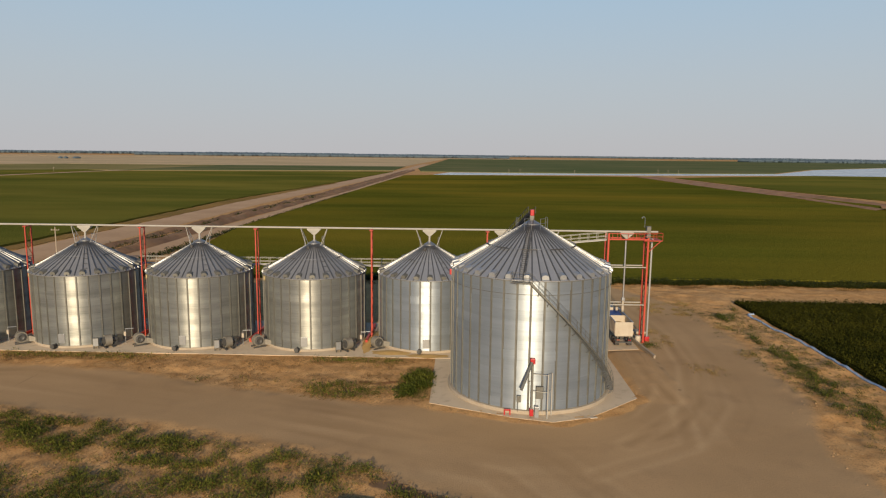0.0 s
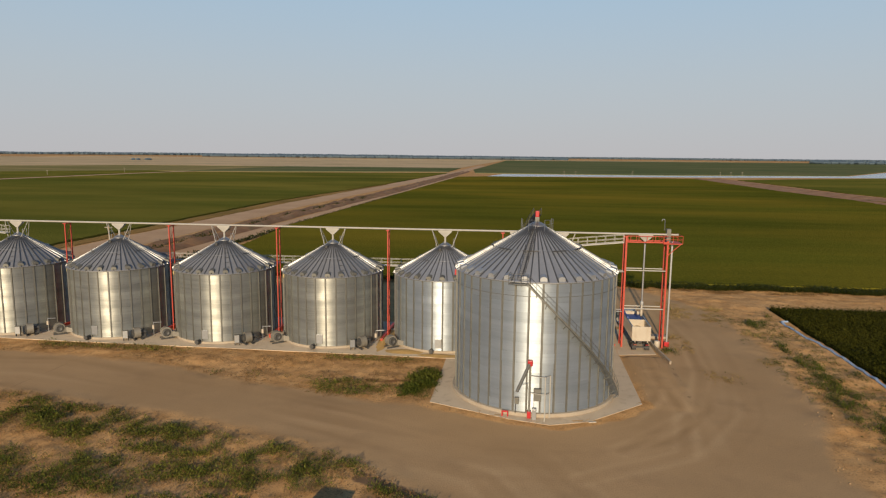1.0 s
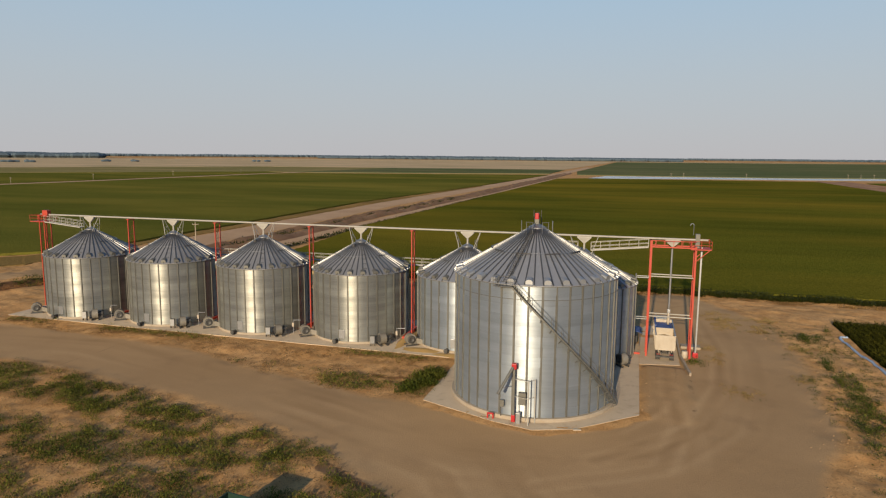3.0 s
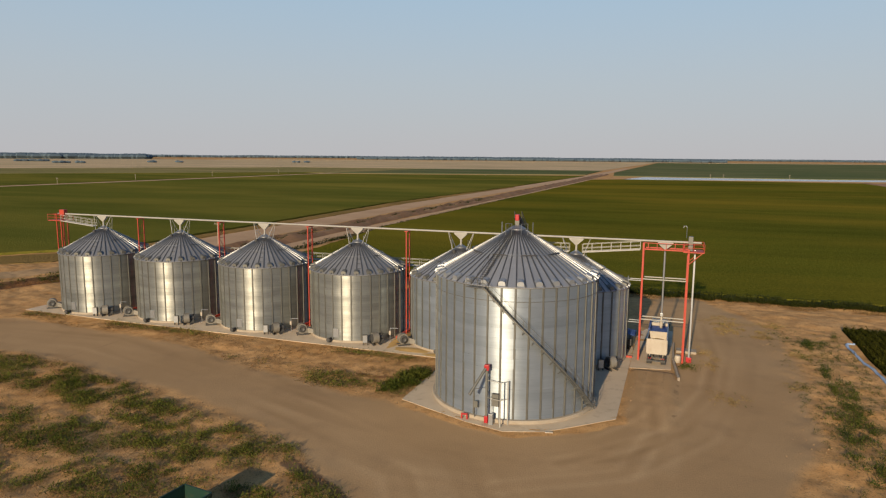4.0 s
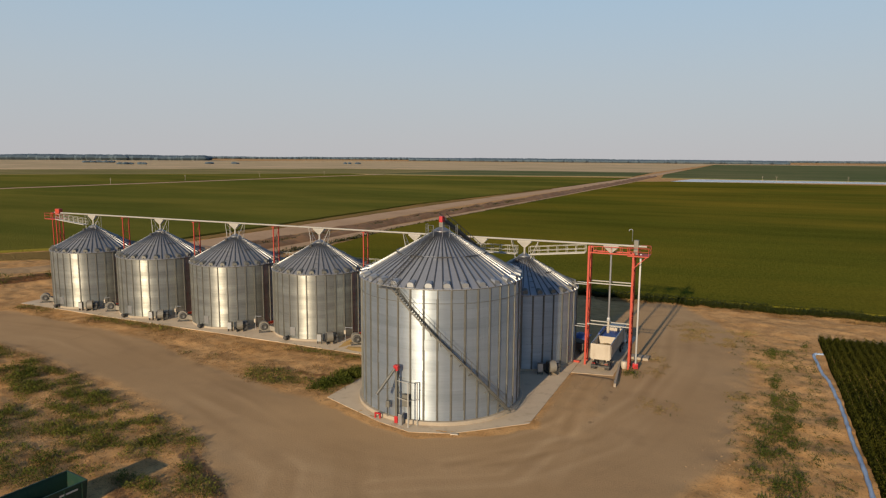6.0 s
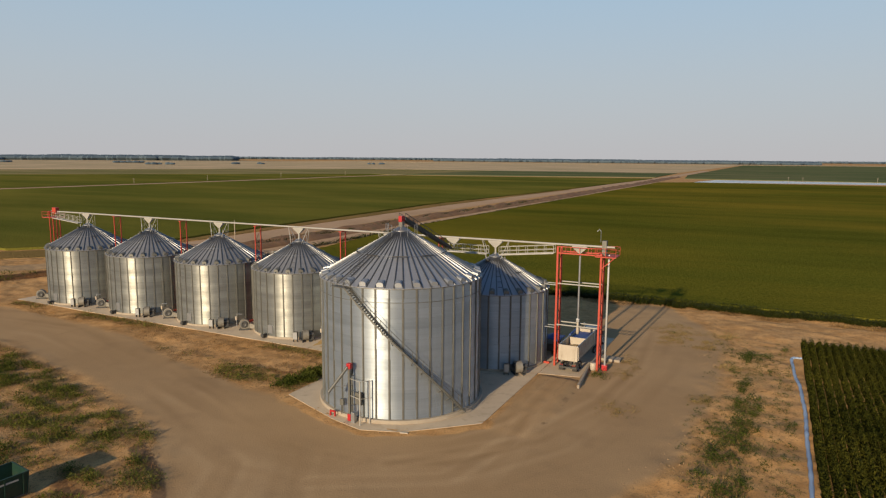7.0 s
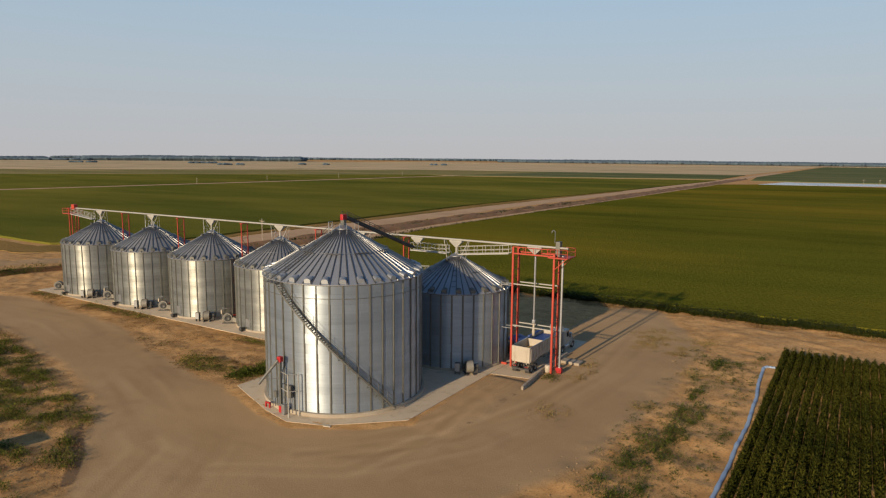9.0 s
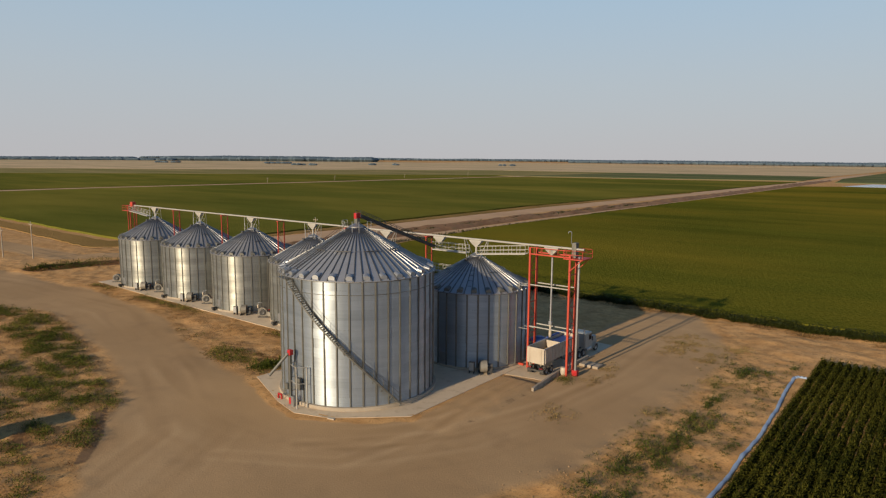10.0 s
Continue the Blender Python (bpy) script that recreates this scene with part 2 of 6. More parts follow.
def ground_material():
    m = bpy.data.materials.new("dirt")
    m.use_nodes = True
    n, l = m.node_tree.nodes, m.node_tree.links
    b = n["Principled BSDF"]
    tc = n.new("ShaderNodeTexCoord")

    def noise_at(scale, detail=6, stretch=None):
        t = n.new("ShaderNodeTexNoise")
        t.inputs["Scale"].default_value, t.inputs["Detail"].default_value = scale, detail
        l.new(tc.outputs["Object"], t.inputs[0])
        return t.outputs[0]

    def ranged(src, lo, hi, to=1.0):
        r = n.new("ShaderNodeMapRange")
        r.inputs[1].default_value, r.inputs[2].default_value, r.inputs[4].default_value = lo, hi, to
        l.new(src, r.inputs[0])
        return r.outputs[0]

    def mixed(f, c1, c2):
        x = n.new("ShaderNodeMix")
        x.data_type = "RGBA"
        l.new(f, x.inputs[0])
        for i, c in ((6, c1), (7, c2)):
            if isinstance(c, tuple):
                x.inputs[i].default_value = (*c, 1)
            else:
                l.new(c, x.inputs[i])
        return x.outputs[2]

    def masked(attr, grit, lo=0.35, hi=0.65, amount=0.5):
        at, ma = n.new("ShaderNodeAttribute"), n.new("ShaderNodeMath")
        at.attribute_name = attr
        ma.operation = "MULTIPLY_ADD"
        l.new(grit, ma.inputs[0])
        ma.inputs[1].default_value = amount
        sub = n.new("ShaderNodeMath")
        sub.operation = "SUBTRACT"
        l.new(at.outputs["Fac"], sub.inputs[0])
        sub.inputs[1].default_value = amount * 0.5
        l.new(sub.outputs[0], ma.inputs[2])
        return ranged(ma.outputs[0], lo, hi)

    coarse, mid, fine, grit = noise_at(0.05), noise_at(0.5, 8), noise_at(6.0, 6), noise_at(28.0, 3)
    sand = mixed(ranged(mid, 0.35, 0.7), (0.64, 0.375, 0.158), (0.46, 0.245, 0.092))
    sand = mixed(ranged(coarse, 0.45, 0.75, 0.5), sand, (0.64, 0.425, 0.225))
    sand = mixed(ranged(noise_at(0.28, 7), 0.54, 0.66, 0.4), sand, (0.33, 0.19, 0.085))
    sand = mixed(ranged(noise_at(1.5, 8), 0.54, 0.66, 0.55), sand, (0.30, 0.18, 0.085))
    sand = mixed(ranged(fine, 0.54, 0.70, 0.7), sand, (0.23, 0.14, 0.07))
    track = mixed(ranged(coarse, 0.40, 0.60, 0.7), (0.475, 0.315, 0.168), (0.40, 0.260, 0.134))
    st = n.new("ShaderNodeAttribute")
    st.attribute_name = "streak"
    track = mixed(ranged(st.outputs["Fac"], 0.52, 0.85, 0.75), track, (0.56, 0.385, 0.215))
    track = mixed(ranged(st.outputs["Fac"], 0.48, 0.15, 0.7), track, (0.29, 0.182, 0.092))
    track = mixed(ranged(noise_at(0.17, 7), 0.56, 0.70, 0.35), track, (0.31, 0.20, 0.11))
    track = mixed(ranged(fine, 0.54, 0.72, 0.4), track, (0.30, 0.20, 0.115))
    c = mixed(masked("track", mid, 0.3, 0.7, 0.5), sand, track)
    c = mixed(masked("earth", mid, 0.35, 0.6, 0.6), c, (0.20, 0.105, 0.052))
    c = mixed(masked("rut", fine, 0.35, 0.7, 0.5), c, (0.20, 0.130, 0.078))
    c = mixed(masked("grass", fine, 0.40, 0.62, 0.8), c, mixed(ranged(noise_at(1.2, 7), 0.4, 0.62), (0.085, 0.070, 0.022), (0.20, 0.120, 0.052)))
    l.new(c, b.inputs["Base Color"])
    b.inputs["Roughness"].default_value, b.inputs["Specular IOR Level"].default_value = 0.95, 0.03
    hs = n.new("ShaderNodeMath")
    hs.operation = "MULTIPLY_ADD"
    l.new(grit, hs.inputs[0])
    hs.inputs[1].default_value = 0.3
    l.new(fine, hs.inputs[2])
    bp = n.new("ShaderNodeBump")
    bp.inputs["Strength"].default_value, bp.inputs["Distance"].default_value = 0.6, 0.038
    l.new(hs.outputs[0], bp.inputs["Height"]), l.new(bp.outputs[0], b.inputs["Normal"])
    return m


DIRT = ground_material()


# ---- mesh helpers ----
def bm_new():
    return bmesh.new()


def mesh_of(name, bm, mat, smooth=False):
    me = bpy.data.meshes.new(name)
    bmesh.ops.recalc_face_normals(bm, faces=bm.faces[:])
    for f in bm.faces:
        f.smooth = smooth
    bm.to_mesh(me)
    bm.free()
    me.materials.append(mat)
    return me


def part(name, bm, mat, parent=None, label="", m=None, smooth=False):
    ob = new(name, bm if isinstance(bm, bpy.types.Mesh) else mesh_of(name, bm, mat, smooth))
    if parent is not None:
        ob.parent = parent
    if m is not None:
        ob.matrix_basis = m
    return tagged(ob, label)


def thing(name, at, label, category, group="", rz=0):
    ob = new(name)
    ob.empty_display_size = 0.3
    ob.matrix_basis = pose(*at, 0, 0, rz)
    return tagged(ob, label, category, group)


def box(bm, x0, y0, z0, x1, y1, z1, bevel=0.0):
    r = bmesh.ops.create_cube(bm, size=1, matrix=Matrix.LocRotScale(((x0 + x1) / 2, (y0 + y1) / 2, (z0 + z1) / 2), None, (x1 - x0, y1 - y0, z1 - z0)))
    if bevel:
        es = list({e for v in r["verts"] for e in v.link_edges})
        bmesh.ops.bevel(bm, geom=es, offset=bevel, segments=2, profile=0.6, affect="EDGES")
    return bm


def tube(bm, a, b, r, seg=8, r2=None):
    a, b = Vector(a), Vector(b)
    q = (b - a).to_track_quat("Z", "Y")
    bmesh.ops.create_cone(bm, cap_ends=True, segments=seg, radius1=r, radius2=r if r2 is None else r2, depth=(b - a).length,
                          matrix=Matrix.LocRotScale((a + b) / 2, q, None))
    return bm


def beam(bm, a, b, w, h=None):
    """A square bar from a to b."""
    a, b = Vector(a), Vector(b)
    q = (b - a).to_track_quat("Z", "Y")
    bmesh.ops.create_cube(bm, size=1, matrix=Matrix.LocRotScale((a + b) / 2, q, (w, h or w, (b - a).length)))
    return bm


def path_tube(bm, pts, r, seg=6):
    for p, q in zip(pts, pts[1:]):
        tube(bm, p, q, r, seg)
    return bm


def prism(bm, poly, z0, z1):
    lo, hi = [bm.verts.new((x, y, z0)) for x, y in poly], [bm.verts.new((x, y, z1)) for x, y in poly]
    bm.faces.new(hi), bm.faces.new(lo[::-1])
    for i in range(len(poly)):
        j = (i + 1) % len(poly)
        bm.faces.new((lo[i], lo[j], hi[j], hi[i]))
    return bm


def revolve(bm, prof, seg, a0=0.0, a1=2 * math.pi):
    closed = abs(a1 - a0 - 2 * math.pi) < 1e-6
    rings = []
    for i in range(seg + (0 if closed else 1)):
        t = a0 + (a1 - a0) * i / seg
        rings.append([bm.verts.new((r * math.cos(t), r * math.sin(t), z)) for r, z in prof])
    for i in range(seg):
        p, q = rings[i], rings[(i + 1) % len(rings)]
        for k in range(len(prof) - 1):
            bm.faces.new((p[k], q[k], q[k + 1], p[k + 1]))
    return bm


def quads_mesh(name, verts, mat, n=4):
    """Loose n-gons from an array (count, n, 3)."""
    k = len(verts)
    me = bpy.data.meshes.new(name)
    me.vertices.add(k * n), me.loops.add(k * n), me.polygons.add(k)
    me.vertices.foreach_set("co", np.ascontiguousarray(verts, dtype=np.float32).ravel())
    me.loops.foreach_set("vertex_index", np.arange(k * n, dtype=np.int32))
    me.polygons.foreach_set("loop_start", np.arange(0, k * n, n, dtype=np.int32))
    me.update(calc_edges=True)
    me.materials.append(mat)
    return me


# ---- numpy value noise for ground and plant placing ----
LATTICE = np.random.RandomState(7).rand(256, 256)


def vnoise(x, y, s):
    x, y = np.asarray(x, float) * s + 1000.3, np.asarray(y, float) * s + 1000.7
    i, j = np.floor(x).astype(int), np.floor(y).astype(int)
    u, v = x - i, y - j
    u, v = u * u * (3 - 2 * u), v * v * (3 - 2 * v)
    g = lambda p, q: LATTICE[p % 256, q % 256]
    return (g(i, j) * (1 - u) + g(i + 1, j) * u) * (1 - v) + (g(i, j + 1) * (1 - u) + g(i + 1, j + 1) * u) * v


def fnoise(x, y, s):
    return (vnoise(x, y, s) + 0.5 * vnoise(x, y, s * 2.1) + 0.25 * vnoise(x, y, s * 4.3)) / 1.75


def seg_dist(x, y, pts):
    d = np.full(np.shape(x), 1e9)
    for (ax, ay), (bx, by) in zip(pts, pts[1:]):
        t = np.clip(((x - ax) * (bx - ax) + (y - ay) * (by - ay)) / ((bx - ax) ** 2 + (by - ay) ** 2), 0, 1)
        d = np.minimum(d, np.hypot(x - ax - t * (bx - ax), y - ay - t * (by - ay)))
    return d


def inside(x, y, poly):
    c = np.zeros(np.shape(x), bool)
    for (ax, ay), (bx, by) in zip(poly, poly[1:] + poly[:1]):
        hit = (ay > y) != (by > y)
        with np.errstate(divide="ignore", invalid="ignore"):
            c ^= hit & (x < (bx - ax) * (y - ay) / (by - ay if by != ay else 1e-9) + ax)
    return c


def edge_in(x, y, poly, soft):
    """1 inside, 0 outside, a ramp of 2*soft metres across the edge."""
    d = seg_dist(x, y, poly + poly[:1])
    return np.clip(0.5 + np.where(inside(x, y, poly), d, -d) / (2 * soft), 0, 1)


# ---- plan: zones of the yard ----
TRACK = [(-260, 62), (-130, 76), (-92, 79), (-75, 80.5), (-54, 80), (-40, 78), (-27, 72.5), (-14, 70), (-6, 69), (2, 66.5), (9, 64.2), (17, 67.5), (21, 72), (21.5, 96), (20, 140),
         (30, 137), (40, 118), (40, 88), (38.5, 72), (36.5, 62), (35, 53), (34, 40), (36, 0), (40, -60), (8, -60), (9, 0), (10.5, 42), (3, 46), (-3, 50.5), (-9, 55.5), (-16, 58), (-24, 60.7), (-32, 62), (-49, 66), (-60, 67),
         (-75, 62), (-95, 55), (-130, 48), (-260, 30)]
BIG_PAD = [(-3.4, 69.6), (5.5, 66.0), (9.6, 65.0), (13.6, 66.4), (16.4, 68.9), (20.1, 72.3), (20.1, 94.5), (20.1, 100.5), (3.0, 100.5), (3.0, 85.4), (-3.4, 85.4)]
ROAD_L = [(-111, 140), (-112, 340), (-100, 640), (-86, 1000)]
DITCH = [(-95, 150), (-94, 270), (-86, 455), (-80, 800)]
ROAD_R = [(-83, 130), (-83, 235), (-78, 430), (-72, 760)]
LEFT_DITCH = [(-107.5, 84), (-105.5, 93), (-102.5, 103), (-98, 116), (-95, 135), (-95, 150)]


def zones(x, y):
    n = fnoise(x, y, 0.12)
    z = {}
    z["track"] = edge_in(x + 6 * (fnoise(x, y, 0.07) - 0.5), y + 4 * (fnoise(y, x, 0.09) - 0.5), TRACK, 1.5)
    road = np.clip((8.5 - seg_dist(x, y, ROAD_L)) / 3, 0, 1)
    road = np.maximum(road, np.clip((4.5 - seg_dist(x, y, ROAD_R)) / 2, 0, 1))
    road = np.maximum(road, np.clip((6 - seg_dist(x, y, [(-300, 86), (-125, 96), (-112, 118), (-111, 150)])) / 3, 0, 1))
    z["track"] = np.maximum(z["track"], road)
    # loose dirt heaped along the apron's edge
    z["track"] *= np.clip((seg_dist(x, y, BIG_PAD[:6]) - 0.2 - 1.2 * fnoise(x, y, 0.5)) / 0.6, 0, 1)
    ditch = np.clip((6.5 + 3 * (n - 0.5) - seg_dist(x, y, DITCH)) / 3, 0, 1)
    z["earth"] = np.maximum(0.75 * np.clip(1.3 - np.hypot((x + 9.5) / 5.5, (y - 76.2) / 1.7), 0, 1) * np.clip((fnoise(x, y * 1.5, 0.8) - 0.3) * 3, 0, 1), 0) + ditch * np.clip((fnoise(x, y, 0.3) - 0.25) * 3, 0, 1)
    z["rut"] = np.clip((0.9 - seg_dist(x, y, [(-7, 51.5), (-1.0, 49.0), (3.5, 45.5)])) / 0.6, 0, 1)
    z["rut"] = np.maximum(z["rut"], 0.8 * np.clip((0.5 - seg_dist(x, y, [(-8, 53.0), (-2.5, 50.2)])) / 0.4, 0, 1))
    z["rut"] = np.maximum(z["rut"], 0.5 * np.clip((0.8 - np.abs(seg_dist(x, y, [(23.6, 95), (23.2, 80), (20.5, 72), (14, 60), (6, 46)]) - 1.1)) / 0.8, 0, 1) * np.clip((fnoise(x, y, 0.2) - 0.2) * 3, 0, 1) * np.clip((y - 66) / 8, 0, 1) * (y < 90))
    # a thin dark line across the track
    z["rut"] = np.maximum(z["rut"], 0.5 * np.clip((0.6 - np.abs(seg_dist(x, y, [(-52.4, 67), (-51.4, 81)]))) / 0.6, 0, 1))
    # gullies washed out of the ramp's shoulder
    gully = np.clip((vnoise(x * 0.5 + y, y - x, 0.9) - 0.55) * 4, 0, 1)
    z["rut"] = np.maximum(z["rut"], 0.6 * gully * np.clip((0.8 - np.abs(x - 26.0 - 0.6 * (fnoise(x, y, 0.2) - 0.5))) / 0.7, 0, 1) * (y > 71) * (y < 87))
    # fine streaks that wheels drew along the ways through the yard
    z["streak"] = np.full(np.shape(x), 0.5)
    for way, wide in (([(-130, 62), (-90, 70), (-54, 73), (-30, 67), (-12, 61), (4, 54), (10, 44), (14, 20), (16, -40)], 12.0),
                      ([(-90, 70), (-54, 74), (-30, 68), (-12, 62.5), (4, 59), (14, 59.5), (21, 64), (26, 72), (29, 84), (31, 100), (30, 125)], 8.0),
                      ([(23.4, 96), (23.4, 80), (25, 66), (24, 50), (22, 20)], 3.0)):
        d, side, along = lane_place(x, y, way)
        v = 0.5 * vnoise(side + 40, along * 0.35, 1.25) + 0.3 * vnoise(side * 0.5, along * 0.5 + 90, 0.8) + 0.2 * fnoise(x, y, 0.12)
        near = np.clip((wide - d) / 4, 0, 1) * np.clip((fnoise(x + 50, y, 0.05) - 0.25) * 3, 0, 1)
        z["streak"] = z["streak"] + near * 0.9 * (v - 0.5)
    # wheel pairs that stay readable up the ramp and round the bend
    for way in ([(23.4, 90), (23.4, 80), (24.2, 70), (22, 60), (12, 54)], [(30, 118), (31, 100), (29.5, 84), (25, 70), (16, 60)]):
        d = seg_dist(x, y, way)
        z["streak"] += 0.16 * np.exp(-((d - 1.0) / 0.35) ** 2) - 0.10 * np.exp(-(d / 0.4) ** 2)
    z["streak"] = np.clip(z["streak"], 0, 1)
    z["weeds"] = weeds(x, y)
    z["grass"] = np.clip(z["weeds"] * 0.5, 0, 1)
    z["earth"] = np.maximum(z["earth"], 0.9 * np.clip((5.6 + 2 * (n - 0.5) - seg_dist(x, y, LEFT_DITCH)) / 2, 0, 1))
    # broken patches of the dark earth colour round the container
    z["earth"] = np.maximum(z["earth"], 0.55 * np.clip(1.5 - np.hypot((x + 7.5) / 8.5, (y - 41.5) / 5.5), 0, 1) * np.clip((fnoise(x + 5, y, 0.35) - 0.3) * 3.5, 0, 1))
    return z


def lane_place(x, y, pts):
    """Distance from a way, signed offset across it, and stretched distance along it."""
    best, side, along, run = np.full(np.shape(x), 1e9), np.zeros(np.shape(x)), np.zeros(np.shape(x)), 0.0
    for (ax, ay), (bx, by) in zip(pts, pts[1:]):
        ln = math.hypot(bx - ax, by - ay)
        ux, uy = (bx - ax) / ln, (by - ay) / ln
        t = np.clip((x - ax) * ux + (y - ay) * uy, 0, ln)
        d = np.hypot(x - ax - t * ux, y - ay - t * uy)
        k = d < best
        best = np.where(k, d, best)
        side = np.where(k, np.sign((y - ay) * ux - (x - ax) * uy) * d, side)
        along = np.where(k, run + t, along)
        run += ln
    return best, side, along * 0.1


def weeds(x, y):
    """How thickly weeds grow at a spot, 0 to 1."""
    n, k = fnoise(x, y, 0.16), fnoise(x + 77, y - 31, 0.45)
    tr = edge_in(x, y, TRACK, 1.0)
    pad = edge_in(x, y, BIG_PAD, 0.4)
    # rough ground on the near side of the track: bands along its edge
    near = np.clip((68 - y) / 2, 0, 1) * (x < 12) * (x > -110) * (1 - tr)
    edge = seg_dist(x, y, [(-110, 64), (-62, 67), (-52, 66.2), (-41, 64.6), (-32.5, 62.8), (-25, 60.8), (-18.5, 58.5), (-12, 56.3), (-5, 53.2), (-0.8, 50)])
    ragged = 5.0 * (fnoise(x + 12, y, 0.3) - 0.5)
    wide = np.clip((-x - 8) / 18, 0.35, 1.0) * 8.0
    g = np.clip((wide - np.abs(edge - 0.9 - wide * 0.5) * 2 + ragged) / 2.2, 0, 1)
    for px, py, rx, ry, c in ((-12.5, 52.8, 7.5, 3.2, 1.0), (-20, 50.0, 10, 2.8, 1.0), (-31, 48.6, 7.5, 4.2, 1.0), (-44, 50, 8, 3.6, 0.95), (-58, 53, 9, 3.5, 0.8), (-17, 45.5, 7, 1.6, 0.85),
                              (-6.2, 45.4, 3.4, 1.3, 0.9), (-2.2, 46.8, 2.2, 1.4, 1.0), (-24, 42, 9, 2.6, 0.9), (-2.5, 41.5, 4.5, 1.6, 0.75), (4.0, 40.0, 3.0, 2.0, 0.7), (-36, 42, 8, 2.5, 0.6), (-13.4, 43.6, 2.0, 1.3, 0.8)):
        g = np.maximum(g, c * np.clip((1.15 - np.hypot((x - px) / rx, (y - py) / ry) + 0.9 * (fnoise(x - 41, y + 8, 0.34) - 0.5)) * 2.6, 0, 1))
    clump = np.clip((fnoise(x + 3, y * 1.2, 0.5) - 0.36) * 6.0, 0.0, 1) * np.clip((fnoise(x + 5, y * 1.4, 1.3) - 0.22) * 3.4, 0.05, 1)
    w = near * np.maximum(g * clump, 0.05 * np.clip((k - 0.5) * 6, 0, 1))
    # tuft patches between track and small bins
    for px, py, rx, ry, s in ((-13.6, 73.0, 5.0, 2.4, 1.9), (-5.0, 75.5, 2.2, 4.8, 1.6), (-9, 74.5, 2.5, 1.0, 0.5), (-21, 75.0, 4, 0.9, 0.35), (-30, 75.5, 8, 1.0, 0.25), (-4.2, 71.0, 1.8, 0.7, 0.7)):
        w = np.maximum(w, s * np.clip(1.25 - np.hypot((x - px) / rx, (y - py) / ry), 0, 1) * np.clip((k - 0.3) * 4 + (s - 1), 0, 1))
    strip = np.exp(-((y - 83.6) / 0.9) ** 2) * (x > -80) * (x < -5)
    w = np.maximum(w, strip * np.clip((fnoise(x, y, 0.11) - 0.47) * 8, 0, 1))
    # strip between the yard and the row crop
    right = np.clip((x - 39) / 3, 0, 1) * np.clip((50 - x) / 1.5, 0, 1) * np.clip((121 - y) / 4, 0, 1) * (y > 20)
    k2 = fnoise(x - 13, y + 57, 0.6)
    for px, py, rx, ry in ((45.0, 91.5, 1.5, 3.6), (44.6, 84.5, 1.6, 4.2), (43.6, 77.5, 1.8, 4.0), (44.2, 70.0, 1.6, 4.5), (44.8, 109.5, 1.6, 2.0), (44.2, 98.5, 1.1, 1.8), (44.0, 62.0, 2.0, 4.0), (41.6, 70, 0.9, 2.2)):
        w = np.maximum(w, right * np.clip((1.1 - np.hypot((x - px) / rx, (y - py) / ry) + 1.3 * (fnoise(x, y, 0.7) - 0.5)) * 2.6, 0, 1) * np.clip((fnoise(x + 21, y, 0.9) - 0.40) * 7, 0, 1))
    w = np.maximum(w, right * np.clip((k2 - 0.74 + 0.16 * np.exp(-(((x - 45.3) / 2.0) ** 2 + ((y - 87) / 9) ** 2)) + 0.14 * np.exp(-((x - 44) / 2.6) ** 2) * np.clip((100 - y) / 20, 0, 1) + 0.10 * np.exp(-(((x - 44.5) / 4) ** 2 + ((y - 112) / 5) ** 2))) * 9, 0, 1))
    for px, py, r in ((31.6, 82.5, 2.6), (34.5, 117, 3.4), (29, 101, 2.4), (36.5, 112, 2.5), (27.6, 93, 1.6)):
        w = np.maximum(w, 0.12 * np.clip(1.1 - np.hypot(x - px, (y - py) * 0.8) / r, 0, 1) * np.clip((k2 - 0.45) * 6, 0, 1))
    # left ditch bank, field margins
    w = np.maximum(w, np.clip((4.6 - seg_dist(x, y, LEFT_DITCH)) / 2, 0, 1) * np.clip((n - 0.25) * 4, 0, 1))
    w = np.maximum(w, np.clip((1.8 - np.abs(y - 137.2)) / 1.2, 0, 1) * (x > -70) * (x < 90) * np.clip((n - 0.45) * 6, 0, 1))
    return np.clip(w * (1 - pad), 0, 1)


WG_X, WG_Y, WG_S = -130.0, 20.0, 0.3
WEED_GRID = weeds(*np.meshgrid(WG_X + WG_S * np.arange(634), WG_Y + WG_S * np.arange(420)))
OPEN_GRID = (lambda x, y: (1 - edge_in(x, y, TRACK, 0.6)) * (1 - edge_in(x, y, BIG_PAD, 0.3)))(*np.meshgrid(WG_X + WG_S * np.arange(634), WG_Y + WG_S * np.arange(420)))


def looked_up(grid, x, y):
    u, v = np.clip((x - WG_X) / WG_S, 0, 632.9), np.clip((y - WG_Y) / WG_S, 0, 418.9)
    i, j = u.astype(int), v.astype(int)
    f, g = u - i, v - j
    return (grid[j, i] * (1 - f) + grid[j, i + 1] * f) * (1 - g) + (grid[j + 1, i] * (1 - f) + grid[j + 1, i + 1] * f) * g


def weeds_at(x, y):
    return looked_up(WEED_GRID, x, y)


